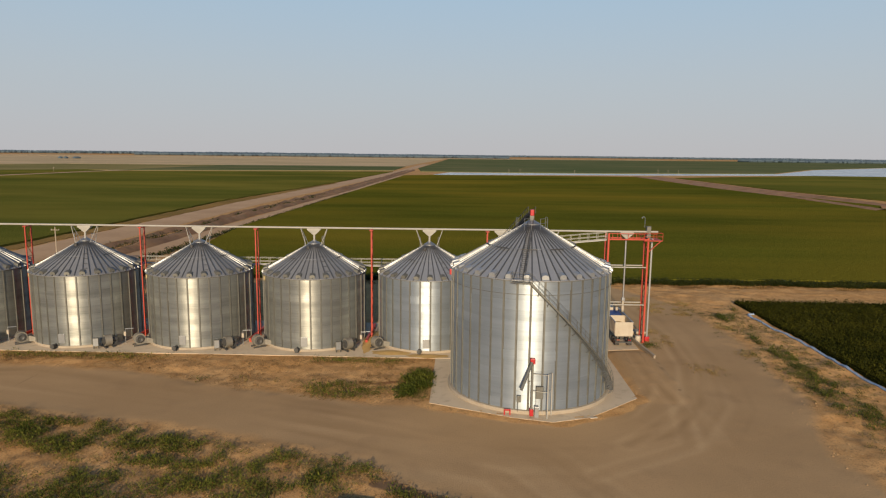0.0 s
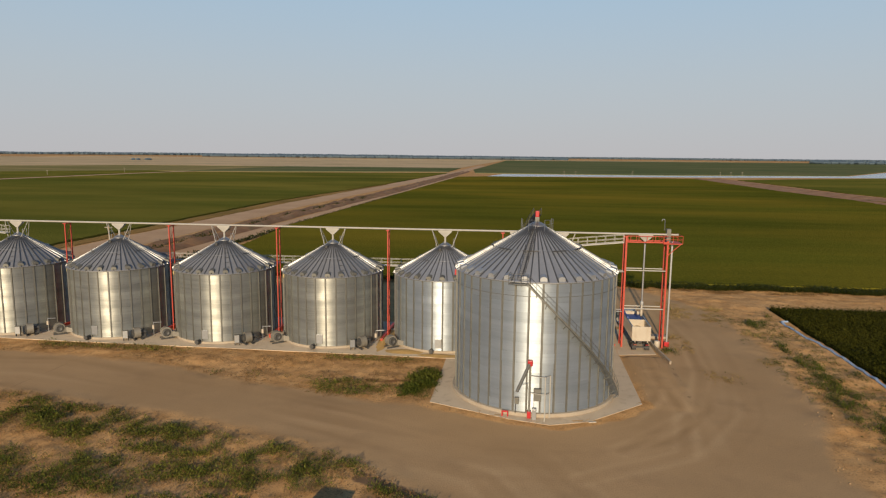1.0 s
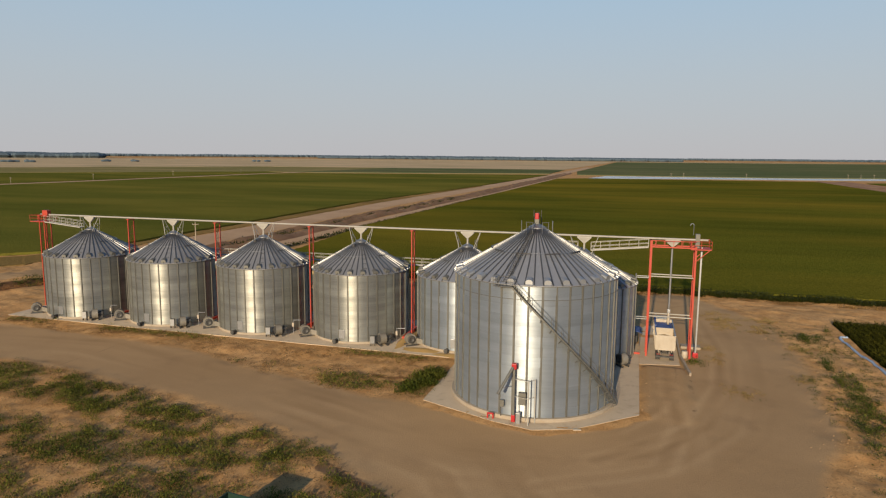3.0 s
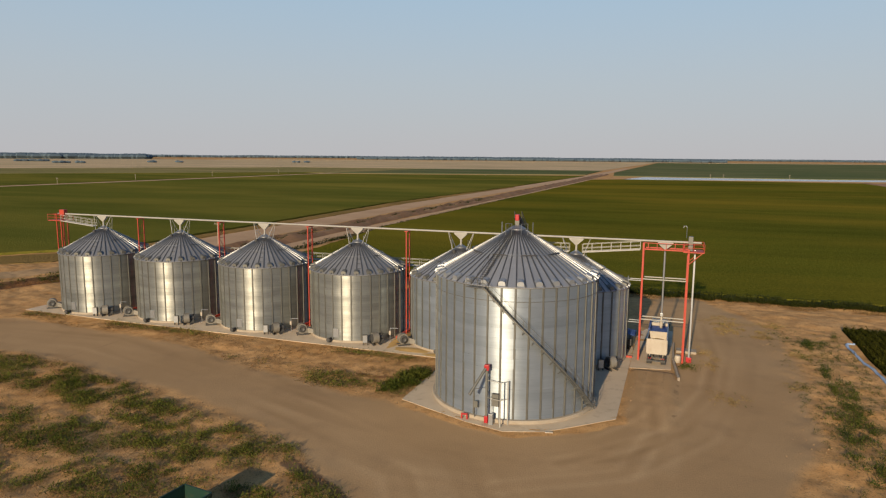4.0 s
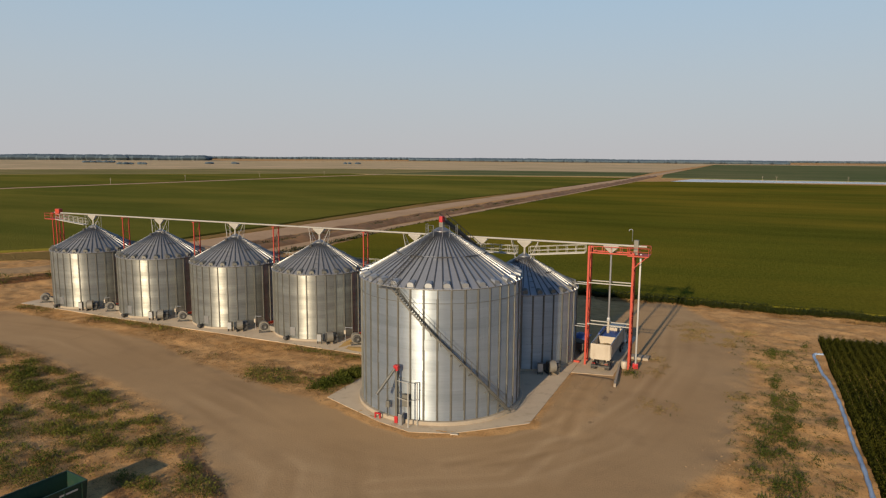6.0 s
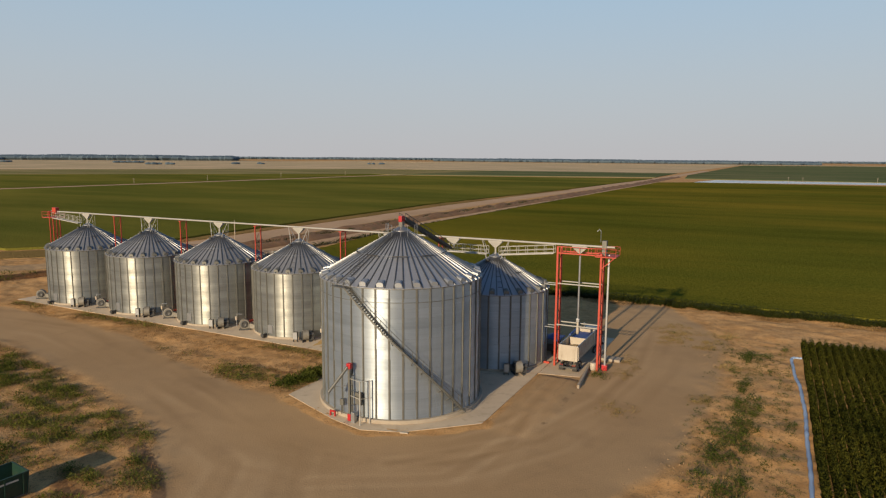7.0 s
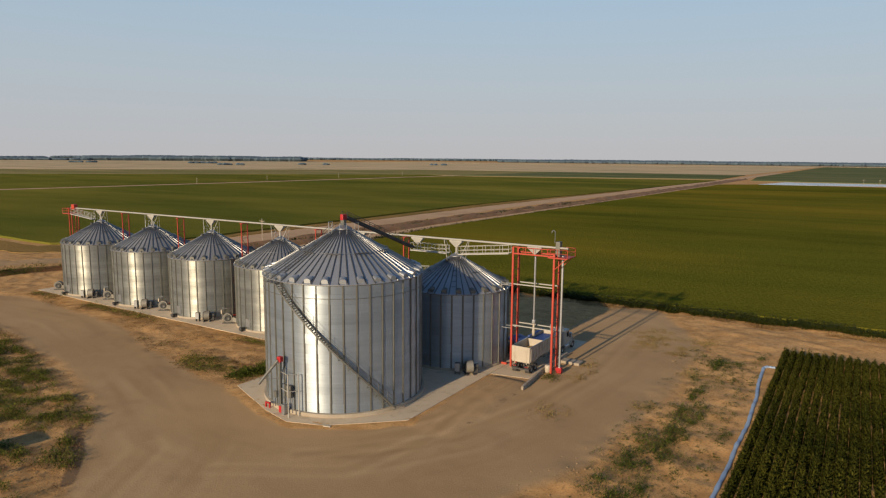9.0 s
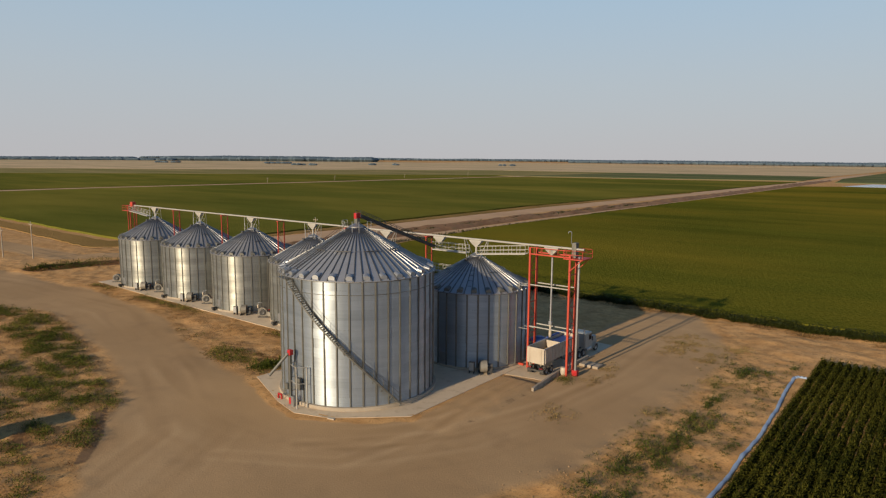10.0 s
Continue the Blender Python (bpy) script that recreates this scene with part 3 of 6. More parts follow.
def ground_height(x, y):
    tr = edge_in(x, y, TRACK, 2.0)
    flat = np.clip(1 - edge_in(x, y, [(-84, 84.5), (-84, 104), (30, 104), (30, 88), (21, 64), (9, 62), (-5, 68), (-5, 84.5)], 2.0), 0, 1)
    rough = (fnoise(x, y, 0.25) - 0.5) * 0.5 + (fnoise(x, y, 0.9) - 0.5) * 0.22
    near = np.clip((160 - y) / 20, 0, 1) * np.clip((x + 160) / 20, 0, 1) * np.clip((100 - x) / 20, 0, 1)
    h = rough * (1 - 0.88 * tr) * flat * near
    h += -0.9 * np.clip((2.6 - seg_dist(x, y, LEFT_DITCH)) / 2.6, 0, 1) + 0.5 * np.exp(-((seg_dist(x, y, LEFT_DITCH) - 4.5) / 1.6) ** 2)
    # dirt ramp up to the truck lane, with a washed-out shoulder
    lane = np.clip((x - 20.3) / 0.9, 0, 1) * np.clip((26.4 + 0.7 * (fnoise(x, y, 0.5) - 0.5) - x) / 1.0, 0, 1)
    h += 0.46 * lane * np.clip((90.2 - y) / 1.2, 0, 1) * np.clip((y - 71) / 15, 0, 1) ** 0.8 * (0.85 + 0.3 * fnoise(x, y, 0.9))
    h += 0.10 * np.exp(-((seg_dist(x, y, BIG_PAD[:6]) - 0.5) / 0.4) ** 2) * fnoise(x, y, 0.8)
    return h


# ---- ground: one sheet to the horizon ----
def axis(lo, f0, f1, hi, step):
    far0, far1 = [], []
    s, v = step * 1.6, f0
    while v > lo:
        v -= s
        s *= 1.35
        far0.append(max(v, lo))
    s, v = step * 1.6, f1
    while v < hi:
        v += s
        s *= 1.35
        far1.append(min(v, hi))
    return np.array(far0[::-1] + list(np.arange(f0, f1 + 1e-6, step)) + far1)


gx, gy = axis(-4700, -130, 60, 4700, 0.42), axis(-2500, 30, 145, 4700, 0.42)
X, Y = np.meshgrid(gx, gy)
xs, ys = X.ravel(), Y.ravel()
zs = zones(xs, ys)
co = np.stack([xs, ys, ground_height(xs, ys)], 1)
nx, ny = len(gx), len(gy)
ii = (np.arange(ny - 1)[:, None] * nx + np.arange(nx - 1)[None, :]).ravel()
fa = np.stack([ii, ii + 1, ii + nx + 1, ii + nx], 1)
me = bpy.data.meshes.new("ground")
me.vertices.add(len(co)), me.loops.add(fa.size), me.polygons.add(len(fa))
me.vertices.foreach_set("co", co.astype(np.float32).ravel())
me.loops.foreach_set("vertex_index", fa.astype(np.int32).ravel())
me.polygons.foreach_set("loop_start", np.arange(0, fa.size, 4, dtype=np.int32))
me.polygons.foreach_set("use_smooth", np.ones(len(fa), bool))
me.update(calc_edges=True)
me.materials.append(DIRT)
for key in ("track", "earth", "rut", "grass", "streak"):
    me.attributes.new(key, "FLOAT", "POINT").data.foreach_set("value", zs[key].astype(np.float32))
tagged(new("ground", me), "sandy brown dirt yard with packed wheel tracks", "ground", kind="structure")


# ---- fields, water, far land ----
def field(name, poly, h, mat, label, kind="structure", seg=0.0, z0=0.0):
    """A standing crop as a low block with an uneven edge."""
    if seg:
        pts = []
        for (ax, ay), (bx, by) in zip(poly, poly[1:] + poly[:1]):
            k = int(min(300, max(1, math.hypot(bx - ax, by - ay) / seg)))
            for i in range(k):
                px, py = ax + (bx - ax) * i / k, ay + (by - ay) * i / k
                w = min(1.2, seg * 0.5)
                pts.append((px + w * (float(fnoise(px, py, 0.6)) - 0.5) * 2, py + w * (float(fnoise(py, px, 0.6)) - 0.5) * 2))
        poly = pts
    ob = new(name, mesh_of(name, prism(bm_new(), poly, z0, h), mat))
    return tagged(ob, label, "field", kind=kind)


field("field_main", [(-70, 140.6), (10, 141.4), (60, 142.3), (420, 151), (420, 250), (232, 370), (212, 524), (210, 800), (-35, 790), (-68, 760), (-75, 430), (-79, 235)], 0.8, FIELD_GREEN, "broad dark green field of low leafy crop", seg=1.5)
field("field_left", [(-127, 150), (-128, 232), (-130, 345), (-112, 563), (-96, 900), (-430, 800), (-455, 470), (-478, 260), (-476, 130), (-250, 124), (-150, 122)], 0.7, FIELD_LEFT, "wide green crop field beside the dirt road", seg=6)
field("field_far_left", [(-500, 130), (-500, 260), (-478, 460), (-450, 820), (-490, 848), (-690, 654), (-840, 508), (-1000, 345), (-1150, 130)], 0.6, FIELD_LEFT, "far green crop field", seg=12)
field("field_far_middle", [(-102, 960), (-108, 1230), (-428, 1185), (-445, 840)], 0.6, FIELD_FAR_HAZE, "far green crop field, pale haze in its colour", seg=20)
field("field_far_right", [(-60, 930), (200, 936), (470, 1022), (690, 1345), (1100, 1735), (2620, 1520), (2900, 2600), (1800, 3100), (-60, 2700), (-75, 1100)], 0.6, FIELD_FAR_HAZE, "far flat green field beyond the water, haze in its colour", seg=20)
field("field_beyond_dike", [(268, 392), (250, 530), (248, 785), (480, 930), (1100, 900), (900, 420), (450, 275)], 0.6, FIELD_LEFT, "green field beyond the brown dike", seg=8)
field("dry_field", [(-448, 832), (-432, 1190), (-697, 1150), (-945, 865), (-1120, 655), (-1330, 490), (-1490, 130), (-1165, 130), (-1010, 355), (-848, 518), (-698, 664), (-495, 858)], 0.4, FIELD_DRY, "far yellowing olive crop field", seg=16)
field("stubble_field", [(-430, 1200), (-112, 1245), (-80, 2450), (-2600, 2100), (-3400, 900), (-1500, 130), (-1340, 500), (-1125, 665), (-950, 875), (-700, 1165)], 0.25, FIELD_TAN, "far pale tan stubble field", seg=20)
field("stubble_field", [(-70, 2750), (900, 2950), (900, 3050), (-1800, 2700), (-1800, 2300), (-80, 2480)], 0.25, FIELD_TAN, "far pale tan stubble field", seg=20)
field("dry_margin", [(-127, 145), (-150, 118.5), (-250, 120), (-480, 126), (-480, 120), (-250, 113), (-140, 108), (-123, 125), (-120.5, 235), (-120, 345), (-114, 480), (-108, 560), (-112, 560), (-122, 470), (-129, 345), (-127, 235)], 0.18, MARGIN, "dry brown grass margin along the field", seg=3)
lake = new("water", mesh_of("water", prism(bm_new(), [(-38, 806), (100, 845), (215, 868), (480, 945), (640, 935), (1500, 960), (2600, 1500), (1100, 1720), (690, 1330), (470, 1010), (200, 925), (-20, 905)], 0.02, 0.18), WATER))
tagged(lake, "still pale grey flood water beyond the field", "water", kind="structure")

# the brown dike at the field's far edge
bm = bm_new()
dike = [(470, 240), (330, 290), (214, 338), (219, 440), (212, 530), (211, 660), (211, 806)]
for k, ((ax, ay), (bx, by)) in enumerate(zip(dike, dike[1:])):
    steps = max(2, int(math.hypot(bx - ax, by - ay) / 6))
    d = Vector((bx - ax, by - ay)).normalized()
    nrm = Vector((-d.y, d.x))
    last = None
    for i in range(steps + 1):
        px, py = ax + (bx - ax) * i / steps, ay + (by - ay) * i / steps
        row = []
        for o, h in ((-29, 0.0), (-25, 0.7), (-21, 1.5), (-17, 1.2), (-12, 0.4), (-5, 0.35), (-1, 0.7), (2, 1.5), (5, 1.1), (9, 0.0)):
            j = float(fnoise(px + o * 3, py, 0.2)) - 0.5
            row.append(bm.verts.new((px + nrm.x * (o + j * 2), py + nrm.y * (o + j * 2), h + (j * 0.8 if h else 0))))
        if last:
            for p in range(len(row) - 1):
                bm.faces.new((last[p], last[p + 1], row[p + 1], row[p]))
        last = row
EARTH = material("bare_earth", (0.20, 0.090, 0.042), (0.40, 0.23, 0.115), 0.95, 0.0, 0.10, 0.8, 0.2, stain=0.6, stain_color=(0.12, 0.075, 0.035))
tagged(new("dike", mesh_of("dike", bm, EARTH)), "bare brown earth dike along the far field", "dike", kind="structure")


# ---- farm road: two paths with a rough bank between ----
def strip(name, pts, prof, mat, label, cat, step=6.0, wild=0.0):
    bm = bm_new()
    last = None
    for (ax, ay), (bx, by) in zip(pts, pts[1:]):
        n = max(1, int(math.hypot(bx - ax, by - ay) / step))
        d = Vector((bx - ax, by - ay)).normalized()
        for i in range(n + (1 if (bx, by) == pts[-1] else 0)):
            px, py = ax + (bx - ax) * i / n, ay + (by - ay) * i / n
            row = []
            for k, (o, h) in enumerate(prof):
                j = float(fnoise(px + k * 13, py, 0.11)) - 0.5
                oo = o + wild * 2 * j
                row.append(bm.verts.new((px - d.y * oo, py + d.x * oo, h * (1 + (2.2 * j if wild else 0)) + 0.02)))
            if last:
                for p in range(len(prof) - 1):
                    bm.faces.new((last[p], last[p + 1], row[p + 1], row[p]))
            last = row
    return tagged(new(name, mesh_of(name, bm, mat, True)), label, cat, kind="structure")


ROAD_DIRT = material("road_dirt", (0.58, 0.37, 0.205), (0.43, 0.26, 0.135), 0.95, 0.0, 0.06, 0.7, 0.05)
BANK = material("ditch_bank", (0.13, 0.058, 0.025), (0.33, 0.18, 0.082), 0.95, 0.0, 0.09, 0.6, 0.3, stain=0.7, stain_color=(0.09, 0.10, 0.035))
strip("road_left", [(-112, 135), (-112.5, 340), (-100, 640), (-87, 1000), (-84, 1500)], ((-8, 0.0), (-7, 0.06), (7, 0.06), (8, 0.0)), ROAD_DIRT, "pale dirt farm road running to the horizon", "road", 8, 0.6)
strip("ditch_bank", [(-96, 150), (-95, 270), (-87, 455), (-81, 800), (-80, 1000)], ((-7.5, 0.0), (-5, 1.1), (-2, 0.5), (1, -0.2), (3.5, 0.9), (6, 0.0)), BANK, "rough brown ditch bank between two paths", "bank", 3, 1.3)
strip("road_right", [(-84, 130), (-83, 235), (-78, 430), (-72.5, 760)], ((-4.5, 0.0), (-4, 0.06), (3.6, 0.06), (4.4, 0.0)), ROAD_DIRT, "narrow pale dirt path beside the field", "road", 8, 0.5)
strip("road_far", [(-489, 120), (-489, 260), (-467, 465), (-440, 810), (-430, 1170)], ((-9, 0.3), (9, 0.3)), ROAD_DIRT, "far pale dirt road between the fields", "road", 20)


# ---- grain bins ----
RING = material("ring_concrete", (0.42, 0.36, 0.28), (0.32, 0.27, 0.21), 0.9, 0.0, 0.5, 9, 0.01, stain=0.4, stain_color=(0.30, 0.21, 0.12))
ZINC_SEAM = material("zinc_seam", (0.22, 0.225, 0.23), (0.15, 0.155, 0.16), 0.33, 0.8, 1.5, 12, 0.002)
ZINC_VENT = material("zinc_vent", (0.46, 0.48, 0.50), (0.36, 0.38, 0.40), 0.36, 0.65, 2, 20, 0.003)
def bin_meshes(R, eave, base, sheets, rings, panels, zinc, roof_mat, r_top):
    """The pieces that a bin repeats round its axis."""
    out = {}
    da, h = 2 * math.pi / sheets, (eave - base) / rings
    bm = bm_new()
    seg = 6
    for r, flip in ((R, 0), (R - 0.03, 1)):
        v = [[bm.verts.new((r * math.cos(da * i / seg), r * math.sin(da * i / seg), z)) for i in range(seg + 1)] for z in (0.0, h - 0.012)]
        for i in range(seg):
            f = (v[0][i], v[0][i + 1], v[1][i + 1], v[1][i])
            bm.faces.new(f[::-1] if flip else f)
    out["wall_sheet"] = mesh_of("wall_sheet", bm, zinc, True)
    bm = bm_new()
    # hat-section stiffener
    prof = [(R + 0.002, -0.12), (R + 0.014, -0.12), (R + 0.014, -0.075), (R + 0.10, -0.06), (R + 0.10, 0.06), (R + 0.014, 0.075), (R + 0.014, 0.12), (R + 0.002, 0.12)]
    lo, hi = [bm.verts.new((x, y, base - 0.02)) for x, y in prof], [bm.verts.new((x, y, eave - 0.04)) for x, y in prof]
    for i in range(len(prof) - 1):
        bm.faces.new((lo[i], lo[i + 1], hi[i + 1], hi[i]))
    bm.faces.new(hi), bm.faces.new(lo[::-1])
    out["stiffener"] = mesh_of("stiffener", bm, ZINC_RIB)
    # roof panel with a raised seam along one edge
    dp = 2 * math.pi / panels
    slope = math.tan(radians(30))
    ztop = eave + 0.06 + (R - r_top) * slope
    bm = bm_new()
    Ro, zo = R + 0.22, eave - 0.06

    def at(r, z, t, off=0.0):
        return bm.verts.new((r * math.cos(t) - off * math.sin(t), r * math.sin(t) + off * math.cos(t), z))
    p = [at(Ro, zo, 0), at(Ro, zo, dp), at(r_top, ztop, dp), at(r_top, ztop, 0)]
    q = [at(Ro, zo - 0.05, 0), at(Ro, zo - 0.05, dp), at(r_top, ztop - 0.05, dp), at(r_top, ztop - 0.05, 0)]
    bm.faces.new(p)
    for i in range(4):
        j = (i + 1) % 4
        bm.faces.new((p[j], p[i], q[i], q[j]))
    out["roof_panel"] = mesh_of("roof_panel", bm, roof_mat)
    bm = bm_new()
    w = 0.075
    s = [(at(Ro, zo, 0, -w), at(Ro, zo + 0.11, 0, -w * 0.6), at(Ro, zo + 0.11, 0, w * 0.6), at(Ro, zo, 0, w)),
         (at(r_top, ztop, 0, -w), at(r_top, ztop + 0.09, 0, -w * 0.6), at(r_top, ztop + 0.09, 0, w * 0.6), at(r_top, ztop, 0, w))]
    for i in range(3):
        bm.faces.new((s[0][i], s[0][i + 1], s[1][i + 1], s[1][i]))
    bm.faces.new(s[0]), bm.faces.new(s[1][::-1])
    out["roof_rib"] = mesh_of("roof_rib", bm, ZINC_SEAM)
    # half-round roof vent standing near the eave, along +x
    bm = bm_new()
    rr, half, ln = 0.22, 0.36, 0.66
    rv = R - 0.32
    zc = eave + 0.06 + (R - rv) * slope
    arc = [(-half, -0.12)] + [(-half * math.cos(math.pi * i / 8), 0.16 + rr * math.sin(math.pi * i / 8)) for i in range(9)] + [(half, -0.12)]
    ends = []
    for d in (-ln / 2, ln / 2):
        ends.append([bm.verts.new((rv + d, y, zc - d * slope * 0.55 + z)) for y, z in arc])
    for i in range(len(arc) - 1):
        bm.faces.new((ends[0][i], ends[0][i + 1], ends[1][i + 1], ends[1][i]))
    bm.faces.new(ends[0][::-1]), bm.faces.new(ends[1])
    out["roof_vent"] = mesh_of("roof_vent", bm, ZINC_VENT if R > 8 else ZINC_RIB)
    out["dims"] = (da, h, dp, ztop, slope)
    return out


def grain_bin(name, at, R, eave, base, sheets, rings, panels, zinc, roof_mat, r_top, label, group="", phase=0.0, vent_phase=0.0):
    ob = thing(name, at, label, "grain bin", group)
    uneven = random.Random(int(R * 100) + sheets)
    k = bin_meshes(R, eave, base, sheets, rings, panels, zinc, roof_mat, r_top)
    da, h, dp, ztop, slope = k["dims"]
    bm = bm_new()
    k0 = 0.34 if R > 8 else 0.06
    revolve(bm, [(R - 0.4, base + 0.02), (R + k0, base + 0.02), (R + k0 + 0.04, base - 0.02), (R + k0 + 0.04, 0.0)], 72)
    part("foundation_ring", bm, RING, ob)
    bm = bm_new()
    revolve(bm, [(0.0, base + 0.03), (R - 0.05, base + 0.03), (R - 0.05, eave - 0.1), (0.0, eave - 0.1)], 48)
    part("inner_lining", bm, STEEL_DARK, ob)
    for j in range(rings):
        for i in range(sheets):
            turn = da * (i + phase + 0.5 * (j % 2)) + da / 2
            cx, cy = R * math.cos(turn), R * math.sin(turn)
            skew = pose(cx, cy, 0, 0, 0, uneven.gauss(0, 0.55)) @ pose(-cx, -cy, 0)
            part("wall_sheet", k["wall_sheet"], None, ob, m=skew @ pose(0, 0, base + j * h, 0, 0, math.degrees(turn - da / 2)))
    for i in range(sheets * 2):
        part("stiffener", k["stiffener"], None, ob, m=pose(0, 0, 0, 0, 0, math.degrees(da * (i / 2 + phase))))
    for i in range(panels):
        part("roof_panel", k["roof_panel"], None, ob, m=pose(0, 0, 0, 0, 0, math.degrees(dp * (i + phase))))
        part("roof_rib", k["roof_rib"], None, ob, m=pose(0, 0, 0, 0, 0, math.degrees(dp * (i + phase))))
    for i in range(panels // 2):
        part("roof_vent", k["roof_vent"], None, ob, m=pose(0, 0, 0, 0, 0, math.degrees(dp * (2 * i + 0.5 + vent_phase))))
    # peak collar and cap
    bm = bm_new()
    revolve(bm, [(r_top + 0.06, ztop - 0.12), (r_top + 0.06, ztop + 0.14), (r_top - 0.05, ztop + 0.2), (0.28, ztop + 0.2 + (r_top - 0.33) * 0.55), (0.28, ztop + 0.55), (0.0, ztop + 0.55)], 32)
    part("peak_cap", bm, ZINC_PART, ob)
    # eave ring
    bm = bm_new()
    revolve(bm, [(R + 0.004, eave - 0.2), (R + 0.05, eave - 0.2), (R + 0.05, eave - 0.05), (R + 0.004, eave - 0.05)], 80)
    part("eave_ring", bm, ZINC_RIB, ob)
    # grab ring half way up the roof
    rm = R * 0.55
    zm = eave + 0.06 + (R - rm) * slope + 0.19
    bm = bm_new()
    revolve(bm, [(rm + 0.025 * math.cos(t), zm + 0.025 * math.sin(t)) for t in [i * math.pi / 3 for i in range(7)]], 60)
    part("grab_ring", bm, ZINC_PART, ob)
    return ob, k["dims"]


SMALL = dict(R=7.32, eave=10.25, base=0.35, sheets=16, rings=9, panels=48, r_top=0.8)
ROW_TURN = 1.03                      # the row stands a degree off the x axis


def row_y(x):
    return 95.3 + (x - 12.0) * math.tan(radians(ROW_TURN))


BIN_X = [-72.0, -55.2, -38.4, -21.6, -4.8, 12.0]
first, sdim = grain_bin("grain_bin", (BIN_X[0], row_y(BIN_X[0]), 0), zinc=ZINC_OLD, roof_mat=ZINC_ROOF_OLD, label="dull galvanised steel grain bin with a ribbed conical roof", group="small grain bins", phase=0.33, vent_phase=0.83, **SMALL)


def bin_fittings(ob, R, ztop, slope, eave):
    """Roof steps, peak railing, access door and hatch of a small bin."""
    for k in range(6):
        bm = bm_new()
        r = R - 1.0 - k * 0.95
        z = eave + 0.06 + (R - r) * slope
        t = radians(-62)
        c, s = math.cos(t), math.sin(t)
        beam(bm, (r * c - 0.25 * s, r * s + 0.25 * c, z + 0.14), (r * c + 0.25 * s, r * s - 0.25 * c, z + 0.14), 0.05)
        part("ladder_step", bm, STEEL_DARK, ob)
    for deg in (-125, -20):
        bm = bm_new()
        r = R * 0.55
        t = radians(deg)
        c, s = math.cos(t), math.sin(t)
        z = eave + 0.06 + (R - r) * slope + 0.2
        beam(bm, (r * c - 0.55 * s, r * s + 0.55 * c, z), (r * c + 0.55 * s, r * s - 0.55 * c, z), 0.09)
        part("roof_step", bm, STEEL_DARK, ob)
    for deg in (-170, -10):
        bm = bm_new()
        t = radians(deg)
        for d in (-0.35, 0.35):
            p = (1.35 * math.cos(t) - d * math.sin(t), 1.35 * math.sin(t) + d * math.cos(t))
            tube(bm, (*p, ztop - 0.35), (*p, ztop + 1.15), 0.03, 6)
        for z in (0.6, 1.13):
            tube(bm, (1.35 * math.cos(t) + 0.35 * math.sin(t), 1.35 * math.sin(t) - 0.35 * math.cos(t), ztop + z), (1.35 * math.cos(t) - 0.35 * math.sin(t), 1.35 * math.sin(t) + 0.35 * math.cos(t), ztop + z), 0.025, 6)
        part("peak_railing", bm, ZINC_PART, ob)
    # inspection hatch near the peak
    bm = bm_new()
    t, r = radians(-108), 1.7
    z = eave + 0.06 + (R - r) * slope
    tube(bm, (r * math.cos(t), r * math.sin(t), z), (r * math.cos(t), r * math.sin(t), z + 0.38), 0.26, 12)
    part("roof_hatch", bm, STEEL_DARK, ob)
    # walk-in door on the yard side
    bm = bm_new()
    box(bm, -0.45, -R - 0.10, 0.75, 0.45, -R + 0.04, 2.05, 0.03)
    part("access_door", bm, ZINC_PART, ob)


bin_fittings(first, SMALL["R"], sdim[3], sdim[4], SMALL["eave"])
bm = bm_new()
t = radians(-150)
tube(bm, (7.33 * math.cos(t), 7.33 * math.sin(t), 9.55), (7.46 * math.cos(t), 7.46 * math.sin(t), 9.55), 0.32, 20)
part("round_badge", bm, material("badge", (0.55, 0.45, 0.22), (0.42, 0.34, 0.18), 0.5), first, "plain yellow-tan round badge")
bins = [first] + [copy_thing(first, pose(x, row_y(x), 0)) for x in BIN_X[1:4]]
last, _ = grain_bin("grain_bin", (BIN_X[5], row_y(BIN_X[5]), 0), zinc=ZINC_NEW, roof_mat=ZINC_ROOF, label="newer bright galvanised steel grain bin with conical roof", group="small grain bins", phase=0.2, vent_phase=0.0, **SMALL)
bin_fittings(last, SMALL["R"], sdim[3], sdim[4], SMALL["eave"])
bins += [copy_thing(last, pose(BIN_X[4], row_y(BIN_X[4]), 0)), last]

BIG_R, BIG_EAVE, BIG_BASE = 9.14, 14.5, 0.42
BIG_AT = (8.0, 76.35)
big, bdim = grain_bin("large_grain_bin", (*BIG_AT, 0), BIG_R, BIG_EAVE, BIG_BASE, 20, 13, 60, ZINC_NEW, ZINC_ROOF, 0.95, "tall bright galvanised steel grain bin with spiral outside stair", phase=0.228, vent_phase=1.17)


